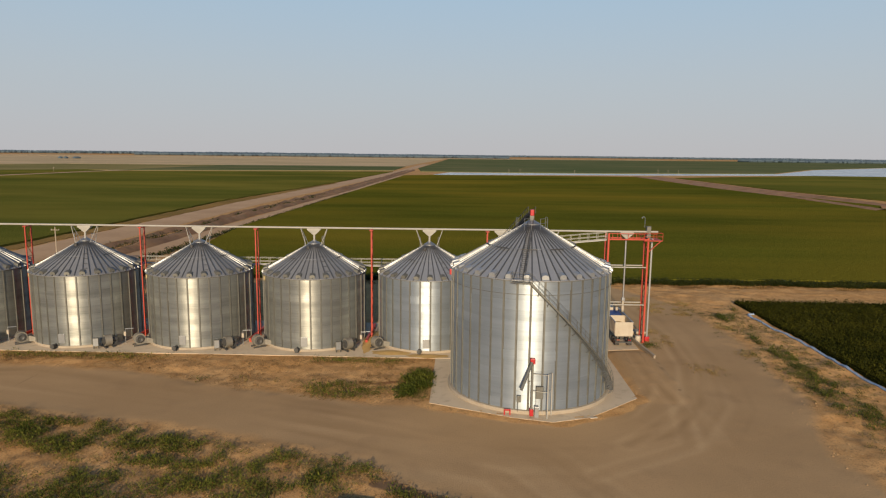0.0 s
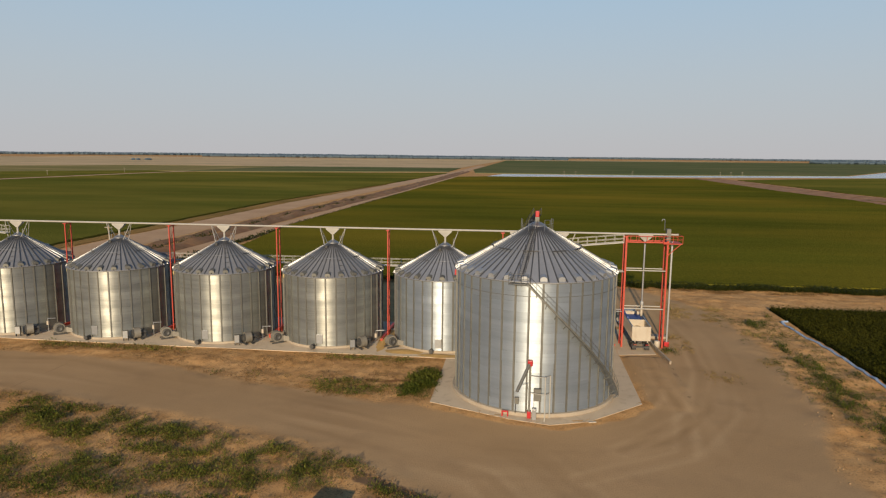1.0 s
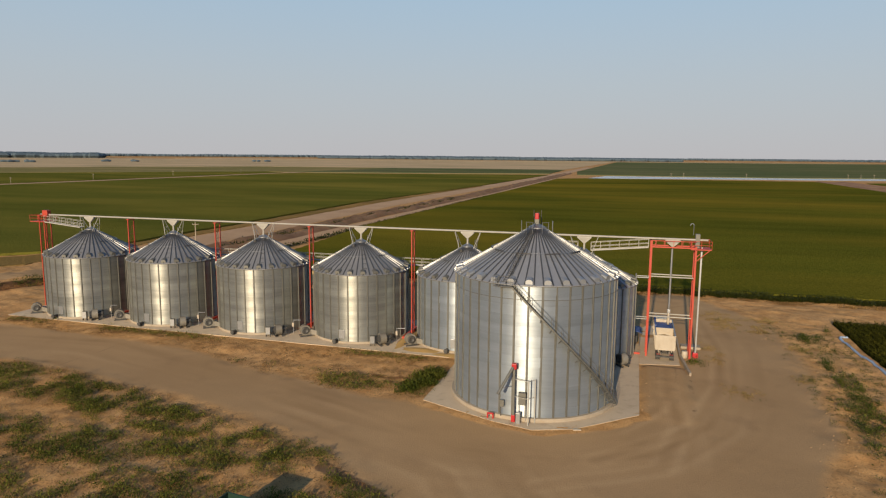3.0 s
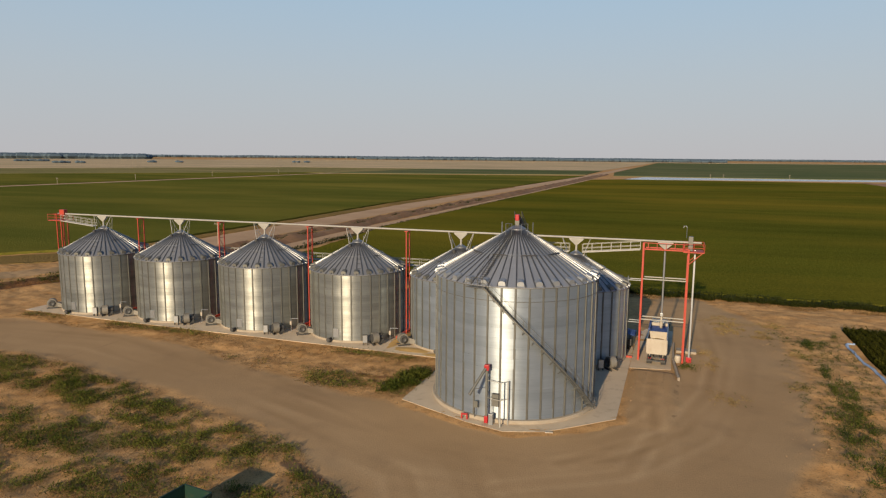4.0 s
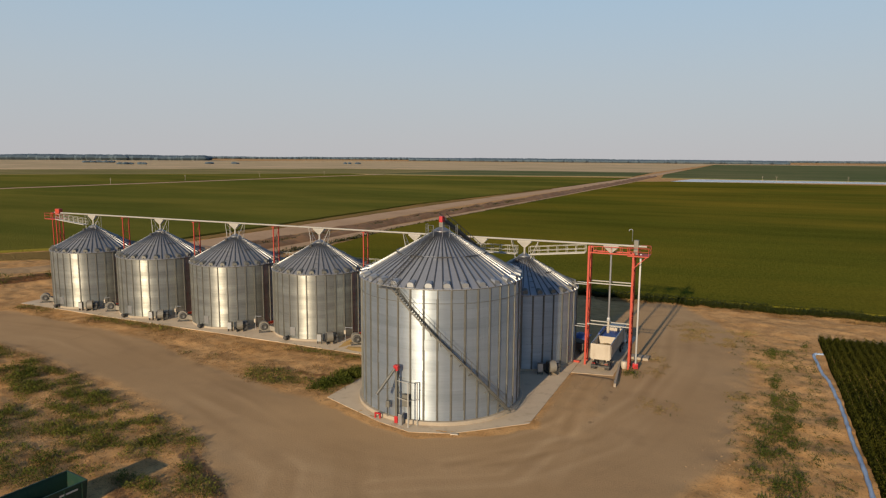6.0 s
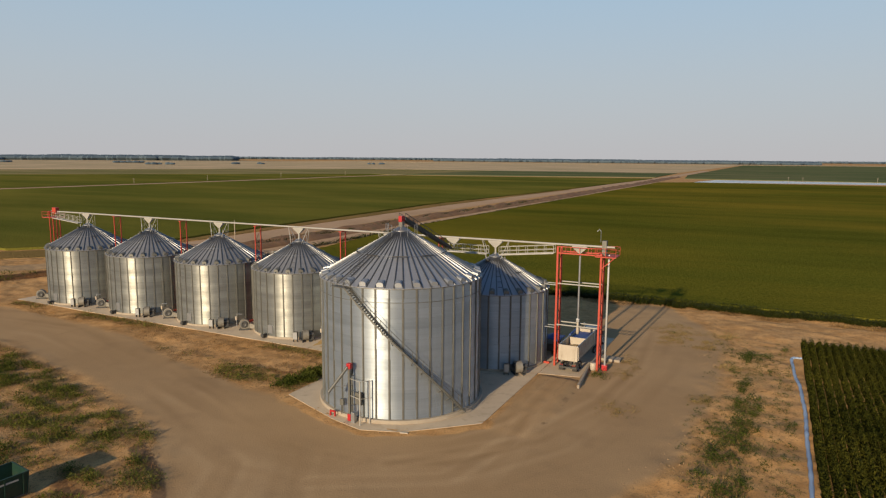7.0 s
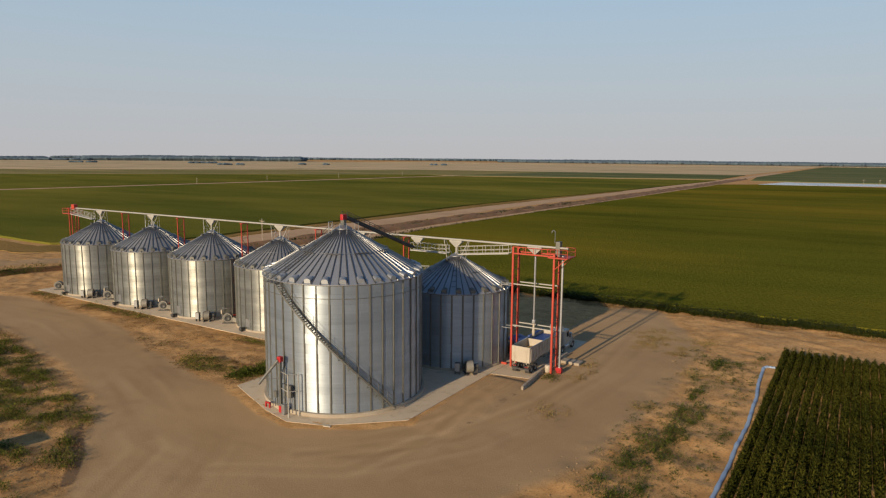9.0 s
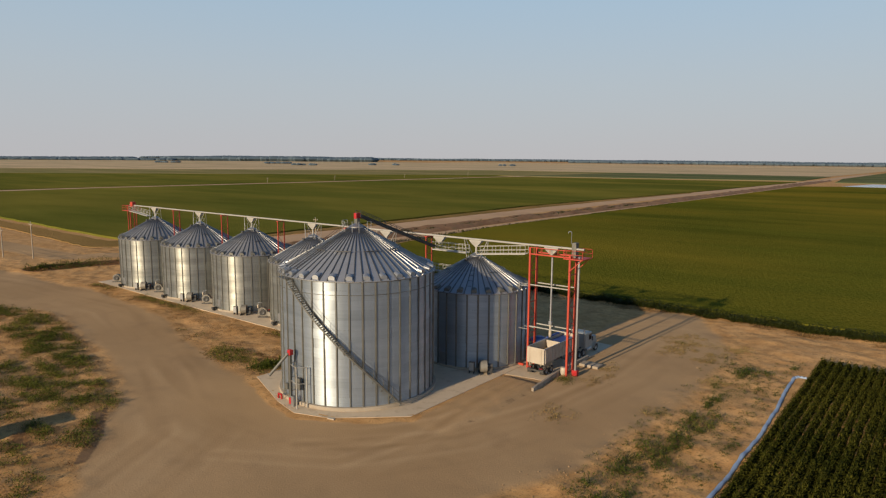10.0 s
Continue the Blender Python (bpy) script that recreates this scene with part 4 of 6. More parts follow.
def spiral_stair(ob, R, a0, a1, z0, z1):
    """Steel stair that winds up the wall from a0 to a1 degrees."""
    n = 64
    def ang(u):
        return radians(a0 + (a1 - a0) * u)
    ri, ro = R + 0.14, R + 0.92
    for name, r in (("inner_stringer", ri), ("outer_stringer", ro)):
        bm = bm_new()
        rings = []
        for i in range(n + 1):
            t, z = ang(i / n), z0 + (z1 - z0) * i / n
            rings.append([bm.verts.new(((r + k) * math.cos(t), (r + k) * math.sin(t), z + h)) for k, h in ((-0.025, -0.11), (0.025, -0.11), (0.025, 0.11), (-0.025, 0.11))])
        for p, q in zip(rings, rings[1:]):
            for j in range(4):
                bm.faces.new((p[j], p[(j + 1) % 4], q[(j + 1) % 4], q[j]))
        bm.faces.new(rings[0][::-1]), bm.faces.new(rings[-1])
        bmesh.ops.recalc_face_normals(bm, faces=bm.faces)
        part(name, bm, ZINC_RIB, ob)
    for i in range(n):
        u = (i + 0.5) / n
        t = ang(u)
        bm = bm_new()
        c, s = math.cos(t), math.sin(t)
        tx, ty = -s * 0.13, c * 0.13
        z = z0 + (z1 - z0) * u
        vs = [bm.verts.new((r * c + k * tx, r * s + k * ty, z + h)) for h in (0, 0.035) for r, k in ((ri, -1), (ro, -1), (ro, 1), (ri, 1))]
        for f in ((0, 1, 2, 3), (7, 6, 5, 4), (0, 4, 5, 1), (1, 5, 6, 2), (2, 6, 7, 3), (3, 7, 4, 0)):
            bm.faces.new([vs[j] for j in f])
        part("stair_tread", bm, ZINC_RIB, ob)
    for h in (0.55, 1.05):
        bm = bm_new()
        pts = [(ro * math.cos(ang(i / n)), ro * math.sin(ang(i / n)), z0 + (z1 - z0) * i / n + h) for i in range(n + 1)]
        path_tube(bm, pts, 0.024, 5)
        part("handrail", bm, ZINC_RIB, ob)
    for i in range(0, n + 1, 5):
        bm = bm_new()
        t, z = ang(i / n), z0 + (z1 - z0) * i / n
        tube(bm, (ro * math.cos(t), ro * math.sin(t), z), (ro * math.cos(t), ro * math.sin(t), z + 1.06), 0.026, 6)
        part("rail_post", bm, ZINC_RIB, ob)
        bm = bm_new()
        beam(bm, (R * math.cos(t), R * math.sin(t), z - 0.7), (ro * math.cos(t), ro * math.sin(t), z - 0.06), 0.06)
        part("stair_bracket", bm, ZINC_RIB, ob)


spiral_stair(big, BIG_R, -16.5, -95.5, 0.5, 14.3)
# landing at the stair head, with railing
bm = bm_new()
revolve(bm, [(BIG_R + 0.12, 14.28), (BIG_R + 1.0, 14.28), (BIG_R + 1.0, 14.34), (BIG_R + 0.12, 14.34), (BIG_R + 0.12, 14.28)], 8, radians(-107), radians(-95.5))
part("landing", bm, ZINC_RIB, big)
for zz in (14.88, 15.38):
    bm = bm_new()
    revolve(bm, [(BIG_R + 0.98 + 0.026 * math.cos(i * math.pi / 3), zz + 0.026 * math.sin(i * math.pi / 3)) for i in range(7)], 9, radians(-107), radians(-95.5))
    part("landing_rail", bm, ZINC_RIB, big)
    bm = bm_new()
    tube(bm, ((BIG_R + 0.1) * math.cos(radians(-107)), (BIG_R + 0.1) * math.sin(radians(-107)), zz), ((BIG_R + 0.98) * math.cos(radians(-107)), (BIG_R + 0.98) * math.sin(radians(-107)), zz), 0.024, 5)
    part("landing_rail", bm, ZINC_RIB, big)
for d in (-107, -103.5, -99.5, -96):
    bm = bm_new()
    p = ((BIG_R + 0.98) * math.cos(radians(d)), (BIG_R + 0.98) * math.sin(radians(d)))
    tube(bm, (*p, 14.2), (*p, 15.4), 0.026, 6)
    part("landing_post", bm, ZINC_RIB, big)
# roof ladder with rails, from the landing to the peak
t = radians(-101)
c, s = math.cos(t), math.sin(t)
slope = bdim[4]
for d in (-0.3, 0.3):
    bm = bm_new()
    for h in (0.16, 0.95):
        tube(bm, (BIG_R * c - d * s, BIG_R * s + d * c, BIG_EAVE + 0.06 + h), (1.2 * c - d * s, 1.2 * s + d * c, BIG_EAVE + 0.06 + (BIG_R - 1.2) * slope + h), 0.022, 5)
    for i in range(7):
        r = BIG_R - i * 1.3
        z = BIG_EAVE + 0.06 + (BIG_R - r) * slope
        tube(bm, (r * c - d * s, r * s + d * c, z), (r * c - d * s, r * s + d * c, z + 0.95), 0.02, 5)
    part("roof_ladder_rail", bm, STEEL_DARK, big)
for i in range(26):
    r = BIG_R - 0.2 - i * 0.3
    z = BIG_EAVE + 0.06 + (BIG_R - r) * slope + 0.16
    bm = bm_new()
    beam(bm, (r * c - 0.3 * s, r * s + 0.3 * c, z), (r * c + 0.3 * s, r * s - 0.3 * c, z), 0.06, 0.03)
    part("roof_ladder_rung", bm, STEEL_DARK, big)
# foot bars half way up the roof, peak railings, wind ring below the eave
for d in range(-170, 190, 36):
    t = radians(d)
    r = BIG_R * 0.56
    z = BIG_EAVE + 0.06 + (BIG_R - r) * slope + 0.22
    bm = bm_new()
    beam(bm, (r * math.cos(t) - 0.85 * math.sin(t), r * math.sin(t) + 0.85 * math.cos(t), z), (r * math.cos(t) + 0.85 * math.sin(t), r * math.sin(t) - 0.85 * math.cos(t), z), 0.1)
    part("foot_bar", bm, STEEL_DARK, big)
bm = bm_new()
revolve(bm, [(BIG_R + 0.10 + 0.03 * math.cos(i * math.pi / 3), 12.95 + 0.03 * math.sin(i * math.pi / 3)) for i in range(7)], 80)
part("wind_ring", bm, ZINC_RIB, big)
for d in (-170, -110, -50, 10):
    bm = bm_new()
    t = radians(d)
    for o in (-0.4, 0.4):
        p = (1.75 * math.cos(t) - o * math.sin(t), 1.75 * math.sin(t) + o * math.cos(t))
        tube(bm, (*p, bdim[3] - 0.6), (*p, bdim[3] + 0.85), 0.028, 6)
    for h in (0.3, 0.83):
        tube(bm, (1.75 * math.cos(t) + 0.4 * math.sin(t), 1.75 * math.sin(t) - 0.4 * math.cos(t), bdim[3] + h), (1.75 * math.cos(t) - 0.4 * math.sin(t), 1.75 * math.sin(t) + 0.4 * math.cos(t), bdim[3] + h), 0.022, 5)
    part("peak_railing", bm, ZINC_PART, big)

bm = bm_new()
box(bm, -BIG_R - 0.3, -0.3, 13.3, -BIG_R - 0.02, 0.3, 13.95, 0.04)
part("alarm_box", bm, RED_BRIGHT, big, "small red box below the eave")

# ---- slabs ----
bm = prism(bm_new(), BIG_PAD, -0.25, 0.06)
tagged(new("pavement_large_bin", mesh_of("pavement", bm, CONCRETE)), "pale concrete apron round the tall bin", "concrete slab", kind="structure")
bm = prism(bm_new(), [(-82.5, 85.6), (-60, 85.4), (2.95, 85.6), (2.95, 103.5), (-82.5, 103.5)], -0.25, 0.055)
tagged(new("pavement_small_bins", mesh_of("pavement", bm, CONCRETE)), "dusty pale concrete slab under the row of bins", "concrete slab", kind="structure")

# ---- overhead conveyor ----
conveyor = thing("overhead_conveyor", (0, row_y(0), 0), "long pale tube conveyor over the row of bins", "conveyor", rz=ROW_TURN)
for i in range(9):
    bm = bm_new()
    x0 = -82.5 + i * 12.3
    tube(bm, (x0, 0, 16.42), (x0 + 12.3, 0, 16.42), 0.13, 14)
    part("tube", bm, PALE_PAINT, conveyor)
for i in range(37):
    bm = bm_new()
    x0 = -82.5 + i * 3.075
    tube(bm, (x0 - 0.03, 0, 16.42), (x0 + 0.03, 0, 16.42), 0.16, 14)
    part("flange", bm, PALE_PAINT, conveyor)


def hopper(x, z_low, drop=True):
    """Funnel under the conveyor, with a pipe down to the bin's peak."""
    ob = thing("discharge_hopper", (x, row_y(x), 0), "pale painted funnel hopper under the overhead conveyor", "hopper", "conveyor hoppers", ROW_TURN)
    bm = bm_new()
    top = [(-0.98, -0.3), (0.98, -0.3), (0.98, 0.3), (-0.98, 0.3)]
    bot = [(-0.16, -0.16), (0.16, -0.16), (0.16, 0.16), (-0.16, 0.16)]
    a = [bm.verts.new((px, py, 16.32)) for px, py in top]
    a2 = [bm.verts.new((px, py, 16.15)) for px, py in top]
    b = [bm.verts.new((px, py, 15.4)) for px, py in bot]
    bm.faces.new(a), bm.faces.new(b[::-1])
    for i in range(4):
        j = (i + 1) % 4
        bm.faces.new((a2[i], a2[j], a[j], a[i])), bm.faces.new((b[i], b[j], a2[j], a2[i]))
    part("funnel", bm, PALE_PAINT, ob)
    bm = bm_new()
    tube(bm, (0, 0, z_low), (0, 0, 15.45), 0.14, 10)
    part("pipe", bm, PALE_PAINT, ob)
    return ob


for x in BIN_X:
    ob = hopper(x, sdim[3] + 0.5)
    for dx in (-1, 1):
        for dy in (-0.8, 0.8):
            bm = bm_new()
            tube(bm, (dx * 1.9, dy * 0.2, 16.3), (dx * 1.05, dy, sdim[3] - 0.15), 0.045, 6)
            part("strut", bm, PALE_PAINT, ob)
hopper(5.6, 15.2)


def lattice(ob, x, y0, y1, z0, z1, w, step):
    """Rungs and zigzag braces between two legs, each a bar of its own."""
    z, k = z0, 0
    while z + step <= z1 + 0.01:
        part("rung", beam(bm_new(), (x, y0, z), (x, y1, z), w), RED, ob)
        a, b = (y0, y1) if k % 2 else (y1, y0)
        part("brace", beam(bm_new(), (x, a, z), (x, b, z + step), w * 0.8), RED, ob)
        z, k = z + step, k + 1


def support_tower(x, z1=16.15, half=0.68, base=0.055):
    ob = thing("support_tower", (x, row_y(x), 0), "slim red lattice steel tower carrying the conveyor", "tower", "conveyor towers", ROW_TURN)
    for s in (-1, 1):
        bm = bm_new()
        beam(bm, (0, s * half, base), (0, s * half, z1), 0.14)
        part("leg", bm, RED, ob)
    lattice(ob, 0, -half, half, base + 0.3, z1, 0.07, 1.9)
    bm = bm_new()
    box(bm, -0.25, -half - 0.15, z1, 0.25, half + 0.15, z1 + 0.12)
    part("saddle", bm, RED, ob)
    return ob


for i in range(5):
    support_tower((BIN_X[i] + BIN_X[i + 1]) / 2)
end_tower = support_tower(-82.2, 16.3, 0.7)
for s in (-1, 1):
    bm = bm_new()
    beam(bm, (1.0, s * 0.7, 0.055), (1.0, s * 0.7, 15.2), 0.14)
    part("leg", bm, RED, end_tower)
lattice(end_tower, 1.0, -0.7, 0.7, 0.5, 15.2, 0.07, 1.9)


def platform(ob, x0, x1, y0, y1, z, mat):
    bm = bm_new()
    box(bm, x0, y0, z - 0.12, x1, y1, z)
    part("platform", bm, mat, ob)
    for h in (0.55, 1.05):
        bm = bm_new()
        path_tube(bm, [(x0, y0, z + h), (x1, y0, z + h), (x1, y1, z + h), (x0, y1, z + h), (x0, y0, z + h)], 0.03, 6)
        part("guard_rail", bm, mat, ob)
    for px, py in ((x0, y0), (x1, y0), (x1, y1), (x0, y1), ((x0 + x1) / 2, y0), ((x0 + x1) / 2, y1)):
        bm = bm_new()
        tube(bm, (px, py, z), (px, py, z + 1.06), 0.035, 6)
        part("rail_post", bm, mat, ob)


platform(end_tower, -1.5, 1.9, -1.2, 1.2, 15.3, RED)
bm = bm_new()
box(bm, 0.4, -0.4, 16.0, 1.5, 0.4, 17.2, 0.06)
part("drive_head", bm, RED, end_tower)


def catwalk(x0, x1, y, z0, z1, label, bays):
    """A light truss walkway with handrails from (x0, z0) to (x1, z1)."""
    ob = thing("catwalk", (x0, row_y(x0) + y, 0), label, "catwalk", "catwalks", ROW_TURN)
    L = x1 - x0
    zz = lambda u: z0 + (z1 - z0) * u
    bm = bm_new()
    vs = [bm.verts.new((u * L, s * 0.4, zz(u) + h)) for h in (-0.05, 0.0) for u, s in ((0, -1), (1, -1), (1, 1), (0, 1))]
    for f in ((3, 2, 1, 0), (4, 5, 6, 7), (0, 1, 5, 4), (1, 2, 6, 5), (2, 3, 7, 6), (3, 0, 4, 7)):
        bm.faces.new([vs[j] for j in f])
    part("deck", bm, ZINC_PART, ob)
    for s in (-0.42, 0.42):
        for h in (0.5, 1.05):
            bm = bm_new()
            beam(bm, (0, s, z0 + h), (L, s, z1 + h), 0.05)
            part("handrail", bm, PALE_PAINT, ob)
        bm = bm_new()
        beam(bm, (0, s, z0 - 0.02), (L, s, z1 - 0.02), 0.06, 0.16)
        part("stringer", bm, PALE_PAINT, ob)
    for i in range(bays + 1):
        u = i / bays
        for s in (-0.42, 0.42):
            bm = bm_new()
            beam(bm, (u * L, s, zz(u)), (u * L, s, zz(u) + 1.06), 0.05)
            part("post", bm, PALE_PAINT, ob)
    return ob


catwalk(13.0, 20.6, -0.9, 14.6, 15.35, "pale steel truss catwalk up to the loading tower", 6)
catwalk(5.2, 11.2, -0.9, 14.6, 14.6, "pale steel catwalk beside the bin peak", 5)
catwalk(-80.5, -73.0, -0.9, 15.3, 14.6, "pale steel truss catwalk from the end tower", 6)
catwalk(-55.0, 10.0, 8.1, 9.55, 9.55, "pale steel catwalk behind the row of bins", 40)

# ---- truck loading tower ----
load = thing("loading_tower", (0, row_y(0) + 0.2, 0), "red and grey steel truck loading tower with platform", "tower", rz=ROW_TURN)
LX, RX = 21.0, 26.7
for x, tops in ((LX, 16.2), (RX, 15.6)):
    for s in (-0.9, 0.9):
        bm = bm_new()
        beam(bm, (x, s, 0.05), (x, s, tops), 0.24)
        part("leg", bm, RED, load)
    for i in range(7):
        z = 0.5 + i * 2.1
        bm = bm_new()
        beam(bm, (x, -0.9, z), (x, 0.9, z), 0.08)
        part("rung", bm, RED, load)
        bm = bm_new()
        e = 0.9 if i % 2 else -0.9
        beam(bm, (x, e, z), (x, -e, z + 2.05), 0.065)
        part("brace", bm, RED, load)
for z in (5.75, 11.3):
    for s in (-0.9, 0.9):
        bm = bm_new()
        beam(bm, (LX, s, z), (RX, s, z), 0.13)
        part("cross_beam", bm, PALE_PAINT, load)
for s in (-0.9, 0.9):
    bm = bm_new()
    beam(bm, (LX, s, 15.35), (RX, s, 15.35), 0.16)
    beam(bm, (LX, s, 16.2), (RX, s, 16.2), 0.08)
    for i in range(5):
        x = LX + (RX - LX) * (i + 0.5) / 5
        beam(bm, (x, s, 15.35), (x, s, 16.2), 0.06)
    part("bridge_rail", bm, RED, load)
platform(load, 26.0, 28.6, -1.4, 1.4, 15.3, RED)
for y in (-1.2, 1.2):
    bm = bm_new()
    beam(bm, (26.7, y, 13.6), (28.4, y, 15.2), 0.09)
    part("platform_brace", bm, RED, load)
bm = bm_new()
box(bm, 26.6, -0.4, 15.3, 27.2, 0.4, 17.2, 0.06)
part("elevator_head", bm, ZINC_RIB, load, "grey elevator head")
bm = bm_new()
tube(bm, (26.35, 0, 17.0), (26.35, 0, 18.4), 0.03, 6)
path_tube(bm, [(26.35, 0, 18.4), (26.2, 0, 18.6), (25.95, 0, 18.5), (25.9, 0, 18.3)], 0.03, 6)
part("lamp_post", bm, ZINC_PART, load)
bm = bm_new()
box(bm, 27.4, -0.12, 0.3, 27.62, 0.12, 15.4, 0.02)
part("elevator_leg", bm, ZINC_PART, load, "grey square elevator leg")
bm = bm_new()
box(bm, 27.15, -0.3, 0.05, 27.85, 0.3, 0.8, 0.05)
part("elevator_boot", bm, RED_BRIGHT, load, "bright red elevator boot")
bm = bm_new()
tube(bm, (23.75, 0, 6.3), (23.75, 0, 15.5), 0.13, 12)
part("drop_pipe", bm, ZINC_PART, load)
bm = bm_new()
box(bm, 23.55, -0.2, 6.15, 23.95, 0.2, 6.6, 0.04)
part("gate_box", bm, ZINC_PART, load)
bm = bm_new()
revolve(bm, [(0.0, 6.15), (0.12, 6.15), (0.15, 5.6), (0.21, 5.0), (0.17, 4.5), (0.0, 4.5)], 12)
bmesh.ops.translate(bm, verts=bm.verts[:], vec=(23.75, 0, 0))
part("spout_sock", bm, WHITE_PAINT, load, "white cloth loading sock", smooth=True)
hopper(23.75, 15.3)
for z in (5.2, 11.0):
    for s in (-0.6, 0.6):
        bm = bm_new()
        beam(bm, (19.2, s, z), (LX, s, z), 0.09)
        part("tie_bar", bm, ZINC_PART, load)

# ---- inclined conveyor from the row to the tall bin ----
inc = thing("incline_auger", (*BIG_AT, 0), "dark steel incline conveyor with red head on the tall bin", "conveyor")
p0, p1 = Vector((0, 0.2, 20.8)), Vector((-2.1, 17.2, 15.1))
bm = bm_new()
beam(bm, p0, p1, 0.42, 0.34)
part("trough", bm, STEEL_DARK, inc)
for o in (-0.42, 0.42):
    for h, w in ((0.55, 0.05), (-0.15, 0.07)):
        part("side_rail", beam(bm_new(), p0 + Vector((o, 0, h)), p1 + Vector((o, 0, h)), w), STEEL_DARK, inc)
    for i in range(15):
        q = p0.lerp(p1, i / 14)
        part("rail_post", beam(bm_new(), q + Vector((o, 0, -0.15)), q + Vector((o, 0, 0.55)), 0.04), STEEL_DARK, inc)
bm = bm_new()
box(bm, -0.22, -0.35, 20.35, 0.22, 0.4, 21.05, 0.08)
part("head", bm, RED_BRIGHT, inc, "bright red drive head")
bm = bm_new()
box(bm, -0.25, -0.25, 19.6, 0.25, 0.25, 20.4, 0.04)
part("discharge", bm, ZINC_RIB, inc)


# ---- aeration fans and small equipment round the bins ----
FAN_GREY = material("fan_grey", (0.27, 0.255, 0.22), (0.19, 0.175, 0.15), 0.5, 0.3, 1.5, 14, 0.003, 0.15, stain=0.4)


def aeration_fan(at, rz, label, g=1):
    """Centrifugal fan: scroll housing on a frame, motor, and a duct that flares towards the bin along +y."""
    ob = thing("aeration_fan", at, label, "fan", "aeration fans", rz)
    bm = bm_new()
    tube(bm, (-0.35, 0, 0.78), (0.35, 0, 0.78), 0.62, 20)
    box(bm, -0.35, 0.0, 0.2, 0.35, 0.75, 0.8)
    part("scroll_housing", bm, FAN_GREY, ob)
    bm = bm_new()
    revolve(bm, [(0.46, 0.0), (0.46, 0.09), (0.30, 0.14), (0.12, 0.06), (0.0, 0.06)], 18)
    bmesh.ops.transform(bm, matrix=pose(-0.35 * g, 0, 0.78, 0, -90 * g, 0), verts=bm.verts[:])
    part("inlet_cone", bm, STEEL_DARK, ob)
    bm = bm_new()
    tube(bm, (0.36 * g, 0, 0.8), (0.95 * g, 0, 0.8), 0.24, 14)
    box(bm, 0.67 * g - 0.25, -0.25, 0.1, 0.67 * g + 0.25, 0.25, 0.62)
    part("motor", bm, STEEL_DARK, ob)
    bm = bm_new()
    a = [bm.verts.new((x, 0.72, z)) for x, z in ((-0.35, 0.2), (0.35, 0.2), (0.35, 0.85), (-0.35, 0.85))]
    b = [bm.verts.new((x, 1.75, z)) for x, z in ((-0.75, 0.12), (0.75, 0.12), (0.75, 0.55), (-0.75, 0.55))]
    bm.faces.new(a[::-1]), bm.faces.new(b)
    for i in range(4):
        j = (i + 1) % 4
        bm.faces.new((a[i], a[j], b[j], b[i]))
    part("transition_duct", bm, FAN_GREY, ob)
    for x in (-0.4, 0.4):
        bm = bm_new()
        box(bm, x - 0.05, -0.65, 0.0, x + 0.05, 0.75, 0.16)
        part("skid", bm, STEEL_DARK, ob)
    return ob


fan = aeration_fan((BIN_X[0] - 7.1, row_y(BIN_X[0]) - 5.6, 0.055), -52, "grey steel centrifugal aeration fan on the slab", -1)
fan.scale = (1.25, 1.25, 1.25)
for x in BIN_X[1:]:
    copy_thing(fan, pose(x - 7.0, row_y(x) - 5.5, 0.06 if x > 3 else 0.055, 0, 0, -52))
fan = aeration_fan((BIN_X[0] + 5.9, row_y(BIN_X[0]) - 6.3, 0.055), 43, "grey steel centrifugal aeration fan on the slab")
fan.scale = (1.25, 1.25, 1.25)
for x in BIN_X[1:]:
    copy_thing(fan, pose(x + 5.9, row_y(x) - 6.3, 0.06 if x > 3 else 0.055, 0, 0, 43))


def heater_box(at, rz):
    ob = thing("control_cabinet", at, "grey steel control cabinet on legs beside a bin fan", "cabinet", "control cabinets", rz)
    bm = bm_new()
    box(bm, -0.35, -0.25, 0.35, 0.35, 0.25, 1.5, 0.03)
    part("body", bm, ZINC_RIB, ob)
    bm = bm_new()
    box(bm, -0.31, -0.275, 0.42, 0.31, -0.252, 1.44)
    part("door", bm, ZINC_PART, ob)
    for x in (-0.3, 0.3):
        bm = bm_new()
        box(bm, x - 0.03, -0.2, 0, x + 0.03, 0.2, 0.36)
        part("leg", bm, STEEL_DARK, ob)
    return ob


cab0 = heater_box((BIN_X[0] + 4.7, row_y(BIN_X[0]) - 7.2, 0.055), 20)
for x in BIN_X[1:]:
    copy_thing(cab0, pose(x + 4.7, row_y(x) - 7.2, 0.06 if x > 3 else 0.055, 0, 0, 20))


def unload_auger(x):
    ob = thing("unload_auger", (x, row_y(x) - 7.75, 0.06), "short dark unloading auger stub at the bin foot", "auger", "unloading augers")
    bm = bm_new()
    tube(bm, (0, 0.5, 0.45), (0, -0.35, 0.45), 0.2, 14)
    part("tube", bm, STEEL_DARK, ob)
    bm = bm_new()
    tube(bm, (0, -0.35, 0.45), (0, -0.5, 0.45), 0.3, 14)
    part("end_flange", bm, STEEL_DARK, ob)
    bm = bm_new()
    box(bm, -0.2, -0.3, 0.0, 0.2, 0.1, 0.27)
    part("support", bm, STEEL_DARK, ob)
    return ob


ua = unload_auger(BIN_X[0] - 0.9)
for x in BIN_X[1:5]:
    copy_thing(ua, pose(x - 0.9, row_y(x) - 7.75, 0.055))

